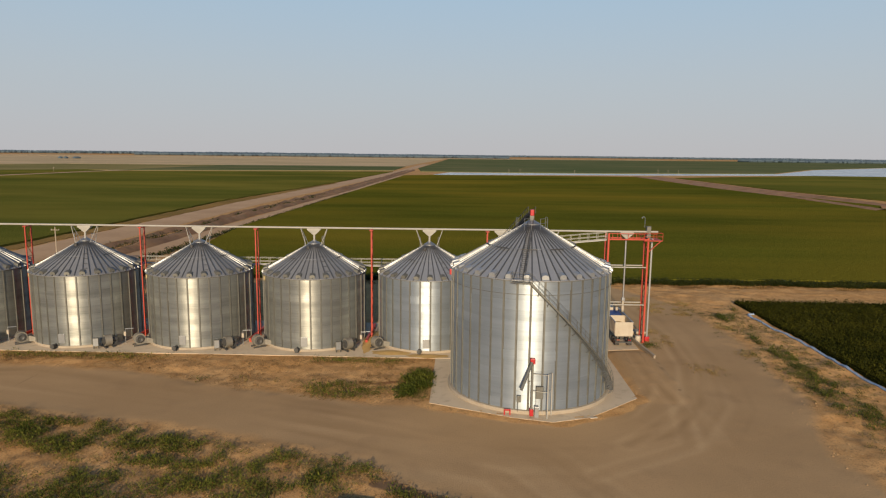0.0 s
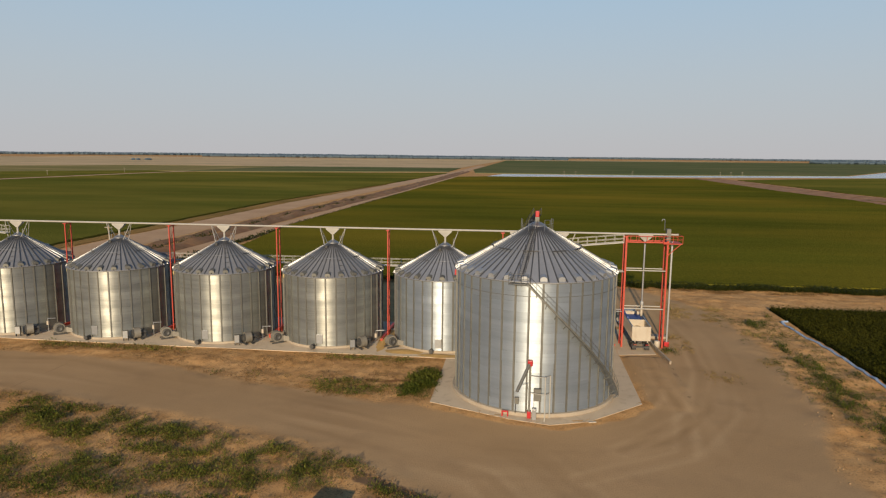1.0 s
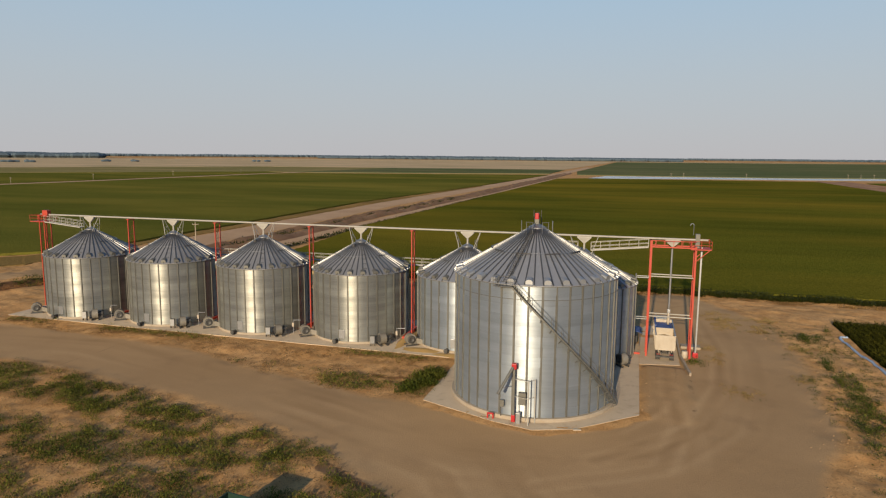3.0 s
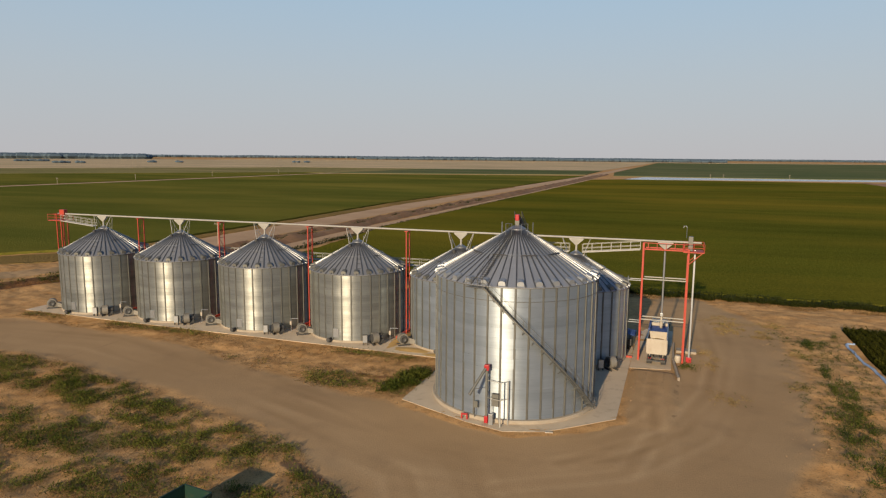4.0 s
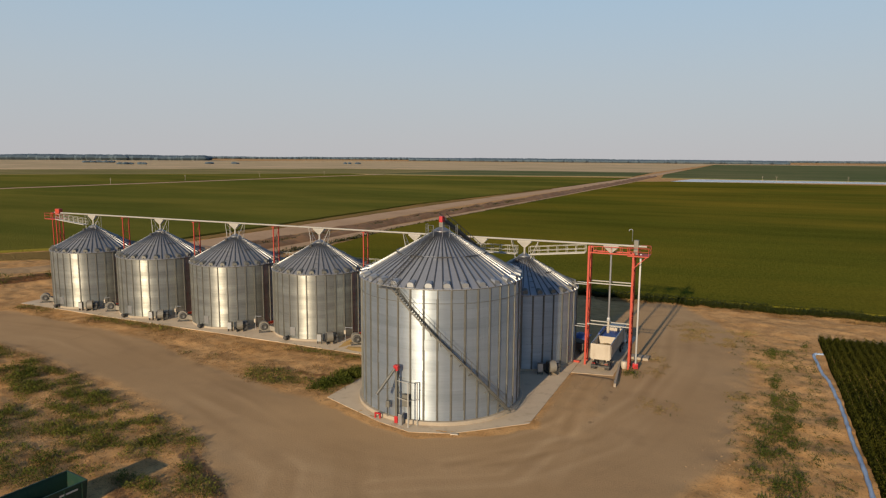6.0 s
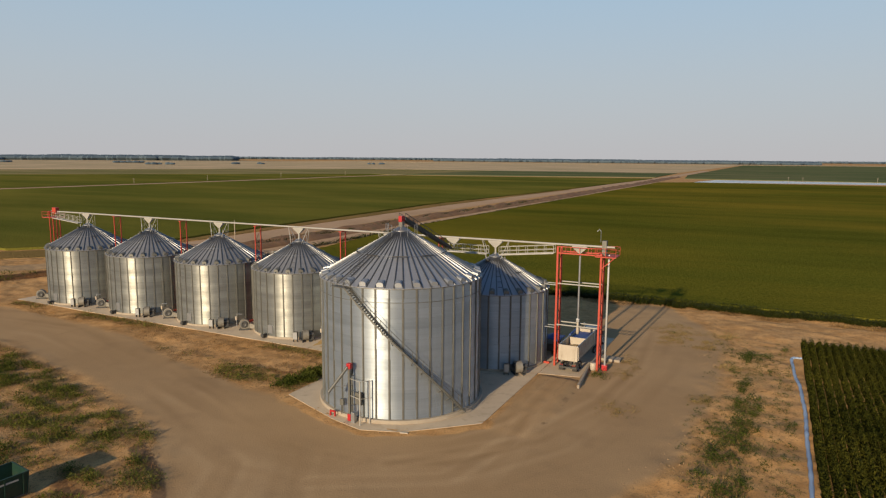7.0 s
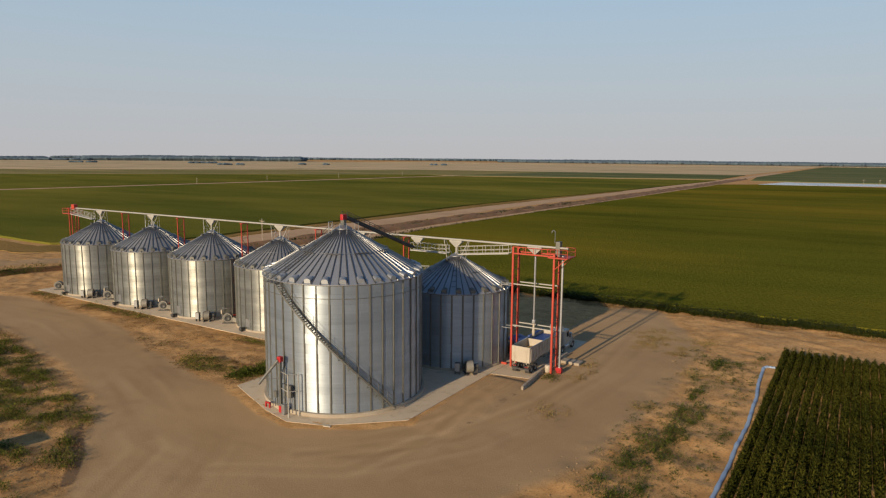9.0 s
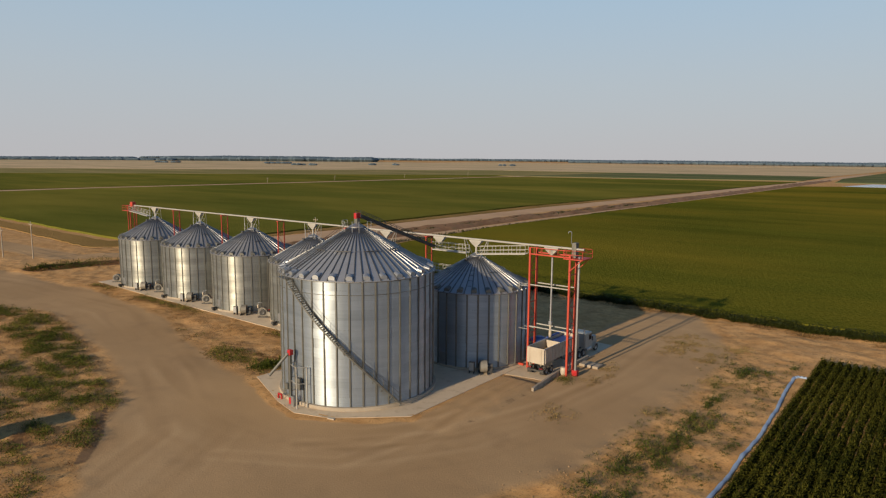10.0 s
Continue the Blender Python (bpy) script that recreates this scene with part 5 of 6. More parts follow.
# low red unloading conveyors with their upright pipe in the gaps between bins
for i in range(5):
    x = (BIN_X[i] + BIN_X[i + 1]) / 2
    ob = thing("unload_conveyor", (x, row_y(x), 0.06), "low red unloading conveyor between two bins", "conveyor", "unloading conveyors")
    bm = bm_new()
    box(bm, -0.55, -3.4, 0.25, -0.2, 6.0, 0.6, 0.03)
    part("trough", bm, RED, ob)
    for y in (-3.0, 0.0, 4.8):
        bm = bm_new()
        box(bm, -0.6, y - 0.06, 0.0, -0.15, y + 0.06, 0.26)
        part("foot", bm, RED, ob)
    bm = bm_new()
    path_tube(bm, [(-0.95, -4.6, 0.0), (-0.95, -4.6, 2.1), (0.35, -4.6, 2.2)], 0.05, 8)
    part("pipe", bm, ZINC_PART, ob)
    bm = bm_new()
    box(bm, -1.1, -4.75, 1.1, -0.8, -4.45, 1.7, 0.02)
    part("switch_box", bm, WHITE_PAINT, ob)
# spilt grain between and before two bins
for px, py, rx, ry, h in ((-13.2, 93.0, 1.0, 6.0, 0.45), (-9.6, 87.6, 3.0, 1.2, 0.18), (-4.5, 86.5, 3.2, 0.9, 0.12)):
    bm = bm_new()
    revolve(bm, [(1.0, 0.0), (0.8, 0.14), (0.5, 0.5), (0.2, 0.9), (0.0, 1.0)], 24)
    for v in bm.verts:
        j = 0.75 + 0.5 * float(fnoise(v.co.x * 3 + px, v.co.y * 3 + py, 0.9))
        v.co = Vector((v.co.x * rx * j, v.co.y * ry * j, v.co.z * h * j))
    ob = new("grain_spill", mesh_of("grain_spill", bm, GRAIN, True))
    ob.location = (px, py, 0.05)
    tagged(ob, "spilt golden grain lying on the slab", "grain", "grain spills")

# ---- load-out leg at the tall bin ----
leg = thing("loadout_elevator", (7.5, 66.35, 0.06), "slim steel load-out elevator with red boot and head", "elevator")
bm = bm_new()
box(bm, -0.11, -0.14, 0.8, 0.11, 0.14, 5.8, 0.01)
part("trunk", bm, ZINC_RIB, leg)
bm = bm_new()
box(bm, -0.2, -0.2, 0.1, 0.2, 0.2, 0.85, 0.04)
part("boot", bm, RED_BRIGHT, leg)
bm = bm_new()
box(bm, -0.26, -0.24, 5.75, 0.26, 0.26, 6.35, 0.08)
part("head", bm, RED_BRIGHT, leg)
bm = bm_new()
tube(bm, (-0.1, -0.2, 5.95), (-1.3, -1.9, 3.6), 0.16, 12)
part("spout", bm, ZINC_RIB, leg)
bm = bm_new()
tube(bm, (-0.2, -0.1, 3.9), (-1.0, -1.45, 4.1), 0.03, 6)
part("spout_stay", bm, ZINC_PART, leg)
for z in (1.6, 3.2, 4.8):
    bm = bm_new()
    beam(bm, (0, 0.1, z), (0.05, 1.0, z), 0.07)
    part("wall_bracket", bm, ZINC_PART, leg)
bm = bm_new()
box(bm, 0.3, -0.3, 0.0, 0.75, 0.15, 1.15, 0.03)
part("motor_guard", bm, ZINC_PART, leg)
frame_ob = thing("pipe_frame", (9.1, 65.85, 0.0), "pale galvanised pipe frame beside the load-out leg", "pipe frame")
for p, z in (((0, 0), 4.85), ((0.55, 1.0), 4.7)):
    bm = bm_new()
    tube(bm, (*p, 0.05), (*p, z), 0.07, 10)
    part("post", bm, PALE_PAINT, frame_ob)
for z in (2.9, 4.75):
    bm = bm_new()
    tube(bm, (0, 0, z), (-1.6, 0.5, z), 0.035, 6)
    tube(bm, (0, 0, z), (0.55, 1.0, z - 0.05), 0.035, 6)
    part("rail", bm, PALE_PAINT, frame_ob)
panel = thing("electric_panel", (8.3, 66.75, 0.4), "grey electrical panel and meter boxes on the bin wall", "panel")
bm = bm_new()
box(bm, -0.35, -0.12, 1.5, 0.45, 0.12, 2.85, 0.03)
part("body", bm, STEEL_DARK, panel)
bm = bm_new()
box(bm, -0.3, -0.15, 1.55, 0.4, -0.122, 2.8)
part("door", bm, ZINC_RIB, panel)
bm = bm_new()
for x in (-0.3, 0.4):
    beam(bm, (x, 0.05, -0.25), (x, 0.05, 1.55), 0.06)
part("stand", bm, ZINC_PART, panel)
meter = thing("meter_box", (6.2, 66.85, 0.4), "small grey meter box with conduit on the bin wall", "meter box")
bm = bm_new()
box(bm, -0.22, -0.15, 1.05, 0.22, 0.15, 1.75, 0.03)
part("body", bm, ZINC_RIB, meter)
bm = bm_new()
tube(bm, (-0.12, 0, 0.0), (-0.12, 0, 1.1), 0.04, 8)
part("conduit", bm, STEEL_DARK, meter)
brk = thing("red_bracket", (5.0, 66.75, 0.06), "low red steel bracket at the bin foot", "bracket")
bm = bm_new()
box(bm, -0.36, -0.08, 0.45, 0.36, 0.08, 0.62, 0.02)
part("bar", bm, RED_BRIGHT, brk)
for x in (-0.29, 0.29):
    bm = bm_new()
    box(bm, x - 0.07, -0.08, 0.0, x + 0.07, 0.08, 0.52)
    part("leg", bm, RED_BRIGHT, brk)

# ---- scale pit, kerb and small things by the loading tower ----
bm = prism(bm_new(), [(20.15, 90.6), (22.0, 91.0), (25.34, 91.6), (25.34, 112), (20.15, 112)], -0.2, 0.04)
tagged(new("pavement_loading", mesh_of("pavement", bm, CONCRETE)), "concrete truck lane under the loading tower", "concrete slab", kind="structure")
bm = bm_new()
prism(bm, [(26.15, 87.2), (26.42, 87.25), (25.62, 95.2), (25.62, 103.5), (25.38, 103.5), (25.38, 95.2)], -0.25, 0.55)
KERB = material("kerb_concrete", (0.40, 0.34, 0.27), (0.30, 0.25, 0.19), 0.9, 0.0, 0.6, 9, 0.01, stain=0.5)
tagged(new("kerb", mesh_of("kerb", bm, KERB)), "low concrete kerb wall beside the truck lane", "kerb", kind="structure")
bm = bm_new()
box(bm, 25.9, 100.0, 0.0, 28.6, 101.6, 0.35, 0.04)
tagged(new("concrete_block", mesh_of("concrete_block", bm, KERB)), "low pale concrete block behind the loading tower", "block")
buck = thing("barrel", (26.1, 95.3, 0.02), "white plastic barrel beside the tower foot", "barrel")
bm = bm_new()
revolve(bm, [(0.0, 0.0), (0.34, 0.0), (0.40, 0.1), (0.42, 0.55), (0.40, 0.95), (0.34, 1.0), (0.0, 1.0)], 20)
part("body", bm, WHITE_PAINT, buck, smooth=True)
bm = bm_new()
revolve(bm, [(0.43, 0.5), (0.45, 0.53), (0.43, 0.56)], 20)
part("rib", bm, WHITE_PAINT, buck)
pump = thing("engine_unit", (18.9, 100.6, 0.06), "dark engine unit under a blue tarp beside the bin", "engine")
bm = bm_new()
box(bm, -1.1, -1.4, 0.45, 0.9, 1.4, 1.5, 0.12)
part("engine", bm, STEEL_DARK, pump)
bm = bm_new()
n = 10
grid = [[bm.verts.new((-1.4 + 2.8 * i / n, -1.7 + 3.4 * j / n, 2.35 + 0.35 * math.sin(math.pi * i / n) * math.sin(math.pi * j / n) - 0.5 * abs(i / n - 0.5) + 0.25 * (float(fnoise(i, j, 0.5)) - 0.5))) for j in range(n + 1)] for i in range(n + 1)]
for i in range(n):
    for j in range(n):
        bm.faces.new((grid[i][j], grid[i + 1][j], grid[i + 1][j + 1], grid[i][j + 1]))
bm.normal_update()
bmesh.ops.solidify(bm, geom=bm.faces[:], thickness=0.03)
part("tarp", bm, TARP_BLUE, pump, "blue plastic tarp", smooth=True)
for x, y in ((-1.2, -1.5), (1.2, -1.5), (1.2, 1.5), (-1.2, 1.5)):
    bm = bm_new()
    tube(bm, (x, y, 0), (x, y, 2.2), 0.04, 6)
    part("pole", bm, STEEL_DARK, pump)
bm = bm_new()
for x in (-0.7, 0.5):
    tube(bm, (x - 0.12, -1.2, 0.35), (x + 0.12, -1.2, 0.35), 0.35, 14)
    tube(bm, (x - 0.12, 1.2, 0.35), (x + 0.12, 1.2, 0.35), 0.35, 14)
part("wheels", bm, RUBBER, pump)
feeder = thing("intake_pipe", (19.6, 95.2, 0.06), "grey upright pipe with red base between bin and tower", "pipe")
bm = bm_new()
tube(bm, (-0.4, 0, 0.1), (-0.4, 0, 11.4), 0.08, 8)
part("riser", bm, ZINC_PART, feeder)
bm = bm_new()
box(bm, -0.7, -0.15, 0.0, 0.6, 0.15, 0.25, 0.03)
part("base", bm, RED, feeder)


# ---- truck ----
def wheel(parent, x, y, r=0.52, w=0.28):
    bm = bm_new()
    prof = [(r * 0.55, -w / 2), (r * 0.93, -w / 2), (r, -w * 0.32), (r, w * 0.32), (r * 0.93, w / 2), (r * 0.55, w / 2)]
    revolve(bm, prof, 24)
    bmesh.ops.transform(bm, matrix=pose(x, y, r, 0, 90, 0), verts=bm.verts[:])
    ty = part("tyre", bm, RUBBER, parent)
    bm = bm_new()
    revolve(bm, [(0.0, -w * 0.2), (r * 0.3, -w * 0.22), (r * 0.5, -w * 0.42), (r * 0.56, -w * 0.42), (r * 0.56, w * 0.42), (r * 0.5, w * 0.42), (r * 0.3, w * 0.22), (0.0, w * 0.2)], 20)
    bmesh.ops.transform(bm, matrix=pose(x, y, r, 0, 90, 0), verts=bm.verts[:])
    part("rim", bm, ZINC_PART, ty)


truck = thing("grain_truck", (23.4, 92.75, 0.04), "semi truck with open white grain trailer being loaded", "truck")
W, L, Z0, Z1 = 1.25, 9.5, 1.15, 3.5


def slab(bm, pts, t):
    f = bm.faces.new([bm.verts.new(p) for p in pts])
    bm.normal_update()
    bmesh.ops.solidify(bm, geom=[f], thickness=t)
    return bm


for s in (-1, 1):
    bm = bm_new()
    slab(bm, [(s * W, 0, Z0 + 0.55), (s * W, L, Z0 + 0.55), (s * W, L, Z1), (s * W, 0, Z1)], 0.05)
    part("side_wall", bm, WHITE_PAINT, truck)
    bm = bm_new()
    box(bm, s * W - 0.07, -0.03, Z1, s * W + 0.07, L + 0.03, Z1 + 0.12, 0.02)
    part("top_rail", bm, ZINC_PART, truck)
    for i in range(11):
        bm = bm_new()
        y = 0.3 + i * (L - 0.6) / 10
        box(bm, s * (W + 0.04) - 0.035, y - 0.04, Z0 + 0.5, s * (W + 0.04) + 0.035, y + 0.04, Z1)
        part("side_post", bm, WHITE_PAINT, truck)
for y, nm in ((0.0, "rear_wall"), (L, "front_wall")):
    bm = bm_new()
    box(bm, -W, y - 0.05, Z0 + 0.4, W, y + 0.05, Z1 + 0.12, 0.02)
    part(nm, bm, WHITE_PAINT, truck)
for x in (-0.85, 0.85):
    bm = bm_new()
    box(bm, x - 0.04, -0.1, Z0 + 0.2, x + 0.04, -0.05, Z1)
    part("rear_post", bm, WHITE_PAINT, truck)
bm = bm_new()
box(bm, -W + 0.05, 4.7, Z0 + 1.0, W - 0.05, 4.8, Z1 - 0.05)
part("divider", bm, WHITE_PAINT, truck)
for y0 in (0.05, 4.8):
    bm = bm_new()
    ym = y0 + 2.32
    a = [bm.verts.new(p) for p in ((-W + 0.04, y0, Z0 + 0.9), (W - 0.04, y0, Z0 + 0.9), (W - 0.04, y0 + 4.64, Z0 + 0.9), (-W + 0.04, y0 + 4.64, Z0 + 0.9))]
    b = [bm.verts.new(p) for p in ((-0.4, ym - 0.4, 0.55), (0.4, ym - 0.4, 0.55), (0.4, ym + 0.4, 0.55), (-0.4, ym + 0.4, 0.55))]
    bm.faces.new(b[::-1])
    for i in range(4):
        j = (i + 1) % 4
        bm.faces.new((a[i], a[j], b[j], b[i]))
    part("hopper_bottom", bm, ZINC_PART, truck)
bm = bm_new()
n = 12
gr = [[bm.verts.new((-W + 0.06 + (2 * W - 0.12) * i / n, 0.1 + 4.55 * j / n, Z0 + 1.2 + 0.6 * math.exp(-((i / n - 0.5) ** 2 * 6 + (j / n - 0.62) ** 2 * 9)))) for j in range(n + 1)] for i in range(n + 1)]
for i in range(n):
    for j in range(n):
        bm.faces.new((gr[i][j], gr[i + 1][j], gr[i + 1][j + 1], gr[i][j + 1]))
part("grain_load", bm, GRAIN, truck, "heaped golden grain", smooth=True)
bm = bm_new()
tube(bm, (-W + 0.05, 4.9, Z1 + 0.2), (-W + 0.05, L, Z1 + 0.2), 0.14, 12)
part("rolled_tarp", bm, TARP_BLUE, truck, "rolled blue tarp")
bm = bm_new()
box(bm, -W + 0.06, 4.85, Z0 + 1.75, W - 0.06, L - 0.1, Z0 + 2.0, 0.06)
part("bay_cover", bm, TARP_BLUE, truck, "blue tarp over the front bay")
for x in (-0.42, 0.42):
    bm = bm_new()
    box(bm, x - 0.06, 0.2, 0.95, x + 0.06, 12.7, 1.18)
    part("chassis_rail", bm, STEEL_DARK, truck)
bm = bm_new()
box(bm, -1.2, -0.08, 0.55, 1.2, 0.06, 0.75)
part("bumper", bm, STEEL_DARK, truck)
for x in (-0.95, -0.7, 0.7, 0.95):
    bm = bm_new()
    tube(bm, (x, -0.09, 1.0), (x, -0.02, 1.0), 0.07, 10)
    part("tail_light", bm, RED_BRIGHT, truck)
for s in (-1, 1):
    bm = bm_new()
    box(bm, s * 0.9 - 0.3, 0.05, 0.2, s * 0.9 + 0.3, 0.08, 0.85)
    part("mud_flap", bm, RUBBER, truck)
for y in (0.9, 2.2, 10.1, 11.4):
    for s in (-1, 1):
        wheel(truck, s * 1.02, y)
for s in (-1, 1):
    wheel(truck, s * 1.05, 15.2)
# tractor unit
bm = bm_new()
box(bm, -1.15, 11.8, 1.0, 1.15, 13.8, 3.15, 0.12)
CAB = material("cab_paint", (0.36, 0.38, 0.37), (0.27, 0.29, 0.28), 0.35, 0.0, 1, 10, 0.002, stain=0.2)
cabp = part("cab", bm, CAB, truck)
bm = bm_new()
box(bm, -0.95, 13.75, 2.15, 0.95, 13.83, 2.95, 0.02)
part("windscreen", bm, GLASS_DARK, cabp)
for s in (-1, 1):
    bm = bm_new()
    box(bm, s * 1.15 - 0.015, 12.8, 2.1, s * 1.15 + 0.015, 13.6, 2.85)
    part("side_window", bm, GLASS_DARK, cabp)
    bm = bm_new()
    box(bm, s * 1.35 - 0.1, 13.5, 1.9, s * 1.35 + 0.1, 13.6, 2.5, 0.02)
    part("mirror", bm, STEEL_DARK, cabp)
    bm = bm_new()
    tube(bm, (s * 0.95, 11.7, 1.0), (s * 0.95, 11.7, 3.9), 0.08, 10)
    part("exhaust_stack", bm, ZINC_PART, truck)
    bm = bm_new()
    tube(bm, (s * 1.0, 12.1, 0.75), (s * 1.0, 13.5, 0.75), 0.3, 14)
    part("fuel_tank", bm, ZINC_PART, truck)
    bm = bm_new()
    revolve(bm, [(0.62, -0.17), (0.66, -0.17), (0.66, 0.17), (0.62, 0.17)], 12, 0.0, math.pi)
    bmesh.ops.transform(bm, matrix=pose(s * 1.05, 15.2, 0.5, 0, 90, 0) @ pose(0, 0, 0, 0, 0, 90), verts=bm.verts[:])
    part("fender", bm, WHITE_PAINT, truck)
bm = bm_new()
box(bm, -0.8, 13.8, 0.9, 0.8, 16., 2.1, 0.18)
part("hood", bm, CAB, truck)
bm = bm_new()
box(bm, -0.55, 16., 0.95, 0.55, 16.06, 1.85, 0.02)
part("grille", bm, STEEL_DARK, truck)
for s in (-1, 1):
    bm = bm_new()
    box(bm, s * 0.72 - 0.14, 15.96, 1.1, s * 0.72 + 0.14, 16.04, 1.35, 0.02)
    part("headlight", bm, ZINC_PART, truck)

# ---- green open container on the rough ground ----
dump = thing("waste_container", (-8.95, 38.7, 0.05), "dark green open-top steel container among the weeds", "container", rz=-7)
for pts, nm in ((((-1.42, -3.4), (-1.42, 3.2)), "side_wall"), (((1.42, -3.4), (1.42, 3.2)), "side_wall"), (((-1.42, 3.2), (1.42, 3.2)), "end_wall"), (((-1.42, -3.4), (1.42, -3.4)), "end_wall")):
    bm = bm_new()
    (ax, ay), (bx, by) = pts
    slab(bm, [(ax * 0.88, ay * 0.95, 0.15), (bx * 0.88, by * 0.95, 0.15), (bx, by, 2.02), (ax, ay, 2.02)], 0.06)
    w = part(nm, bm, GREEN_PAINT, dump)
    bm = bm_new()
    beam(bm, (ax, ay, 2.04), (bx, by, 2.04), 0.1)
    part("rim", bm, GREEN_PAINT, w)
bm = bm_new()
box(bm, -1.35, -3.2, 0.1, 1.35, 3.0, 0.2)
part("floor", bm, STEEL_DARK, dump)
for sd in (-1, 1):
    for k in range(5):
        bm = bm_new()
        y = -2.8 + k * 1.4
        beam(bm, (sd * 1.30, y, 0.2), (sd * 1.46, y, 1.98), 0.1)
        part("side_rib", bm, GREEN_PAINT, dump)
bm = bm_new()
beam(bm, (1.46, 1.0, 1.62), (1.46, 2.4, 1.62), 0.012, 0.14)
part("lettering_bar", bm, PALE_PAINT, dump, "pale bar of worn lettering")

# ---- irrigation pipe along the row crop ----
bm = bm_new()
pts = [(51.1, 113.6), (50.2, 113.4), (49.8, 112.6), (50.0, 106), (50.4, 100), (50.5, 92), (50.35, 84), (50.5, 74), (50.3, 64), (50.4, 52), (50.3, 40), (50.4, 20)]
last = None
steps = 160
for i in range(steps + 1):
    u = i / steps * (len(pts) - 1)
    k = min(int(u), len(pts) - 2)
    f = u - k
    px, py = pts[k][0] * (1 - f) + pts[k + 1][0] * f, pts[k][1] * (1 - f) + pts[k + 1][1] * f
    px += 0.5 * (float(vnoise(py, 3.0, 0.12)) - 0.5)
    dx, dy = pts[k + 1][0] - pts[k][0], pts[k + 1][1] - pts[k][1]
    d = math.hypot(dx, dy)
    nxv, nyv = -dy / d, dx / d
    hz = float(ground_height(np.array([px]), np.array([py]))[0])
    w, h = 0.21 + 0.03 * math.sin(i * 1.7), 0.16 + 0.03 * math.sin(i * 0.9)
    ring = [bm.verts.new((px + nxv * w * math.cos(t), py + nyv * w * math.cos(t), hz + h * 0.5 + h * math.sin(t))) for t in [j * math.pi / 4 for j in range(8)]]
    if last:
        for j in range(8):
            bm.faces.new((last[j], last[(j + 1) % 8], ring[(j + 1) % 8], ring[j]))
    last = ring
tagged(new("irrigation_pipe", mesh_of("irrigation_pipe", bm, POLYPIPE, True)), "pale blue lay-flat plastic irrigation pipe beside the crop", "pipe")


# ---- power poles ----
def power_pole(x, y, h, label="weathered wooden power pole with a crossarm"):
    ob = thing("power_pole", (x, y, float(ground_height(np.array([x]), np.array([y]))[0]) - 0.1), label, "power pole", "power poles")
    bm = bm_new()
    tube(bm, (0, 0, 0), (0, 0, h), 0.17, 10, 0.12)
    part("pole", bm, WOOD_POLE, ob)
    bm = bm_new()
    box(bm, -1.1, -0.06, h - 0.7, 1.1, 0.06, h - 0.55)
    part("crossarm", bm, WOOD_POLE, ob)
    for s in (-1.0, 0.0, 1.0):
        bm = bm_new()
        tube(bm, (s, 0, h - 0.55 if s else h), (s, 0, h - 0.3 if s else h + 0.25), 0.06, 8)
        part("insulator", bm, PALE_PAINT, ob)
    return ob


power_pole(-128.7, 89.5, 9.9)
power_pole(-136.5, 85.0, 8.0)
power_pole(-106.5, 168.0, 7.0)
for x, y in ((-488, 640), (-478, 760), (-470, 420), (-484, 520), (60, 880), (75, 884), (150, 902), (270, 930), (285, 934), (300, 936)):
    power_pole(x, y, 6.0, "far pale utility post beyond the fields")

# ---- small litter and rubble ----
bm = bm_new()
box(bm, -0.4, -0.14, 0.0, 0.4, 0.14, 0.12, 0.03)
ob = new("litter", mesh_of("litter", bm, WHITE_PAINT))
ob.matrix_basis = pose(14.05, 66.4, 0.01, 0, 0, 15)
tagged(ob, "white scrap of litter on the dirt", "litter")

# ---- stones along the yard edge ----
rs = np.random.RandomState(11)


def scatter(n, x0, x1, y0, y1, chance):
    x, y = rs.uniform(x0, x1, n), rs.uniform(y0, y1, n)
    k = rs.rand(n) < chance(x, y)
    return x[k], y[k]


def stone_chance(x, y):
    e = np.abs(seg_dist(x, y, [(41, 118), (41, 88), (39.5, 72), (37.5, 62), (36, 50)]))
    c = np.exp(-(e / 2.2) ** 2) * np.clip((fnoise(x, y, 0.3) - 0.3) * 3, 0, 1)
    c = np.maximum(c, 0.6 * np.exp(-((seg_dist(x, y, [(20.5, 74), (20.6, 90)]) - 0.3) / 0.5) ** 2))
    c = np.maximum(c, 0.7 * np.exp(-(seg_dist(x, y, [(-3, 68.8), (5, 65.5), (9.5, 64.5), (16, 67.5)]) / 0.5) ** 2))
    rough = (1 - edge_in(x, y, TRACK, 0.5)) * (x < 10) * (y < 82) * (1 - edge_in(x, y, BIG_PAD, 0.5))
    c = np.maximum(c, 0.5 * rough * np.clip((fnoise(x, y, 0.35) - 0.35) * 3, 0, 1))
    return np.clip(c, 0, 1)


x, y = scatter(70000, -70, 50, 30, 122, stone_chance)
k = len(x)
s = 0.02 + 0.10 * rs.rand(k) ** 3.5
z = ground_height(x, y)
oct_ = np.array([(1, 0, 0), (0, 1, 0), (-1, 0, 0), (0, -1, 0), (0, 0, 0.8), (0, 0, -0.6)], float)
tri = np.array([(0, 1, 4), (1, 2, 4), (2, 3, 4), (3, 0, 4)])
pts3 = oct_[None] * (s[:, None, None] * (0.7 + 0.6 * rs.rand(k, 6, 1)))
an = rs.uniform(0, 6.28, k)
ca, sa = np.cos(an)[:, None], np.sin(an)[:, None]
px = pts3[:, :, 0] * ca - pts3[:, :, 1] * sa + x[:, None]
py = pts3[:, :, 0] * sa + pts3[:, :, 1] * ca + y[:, None]
pz = pts3[:, :, 2] + z[:, None] + 0.02
P = np.stack([px, py, pz], 2)
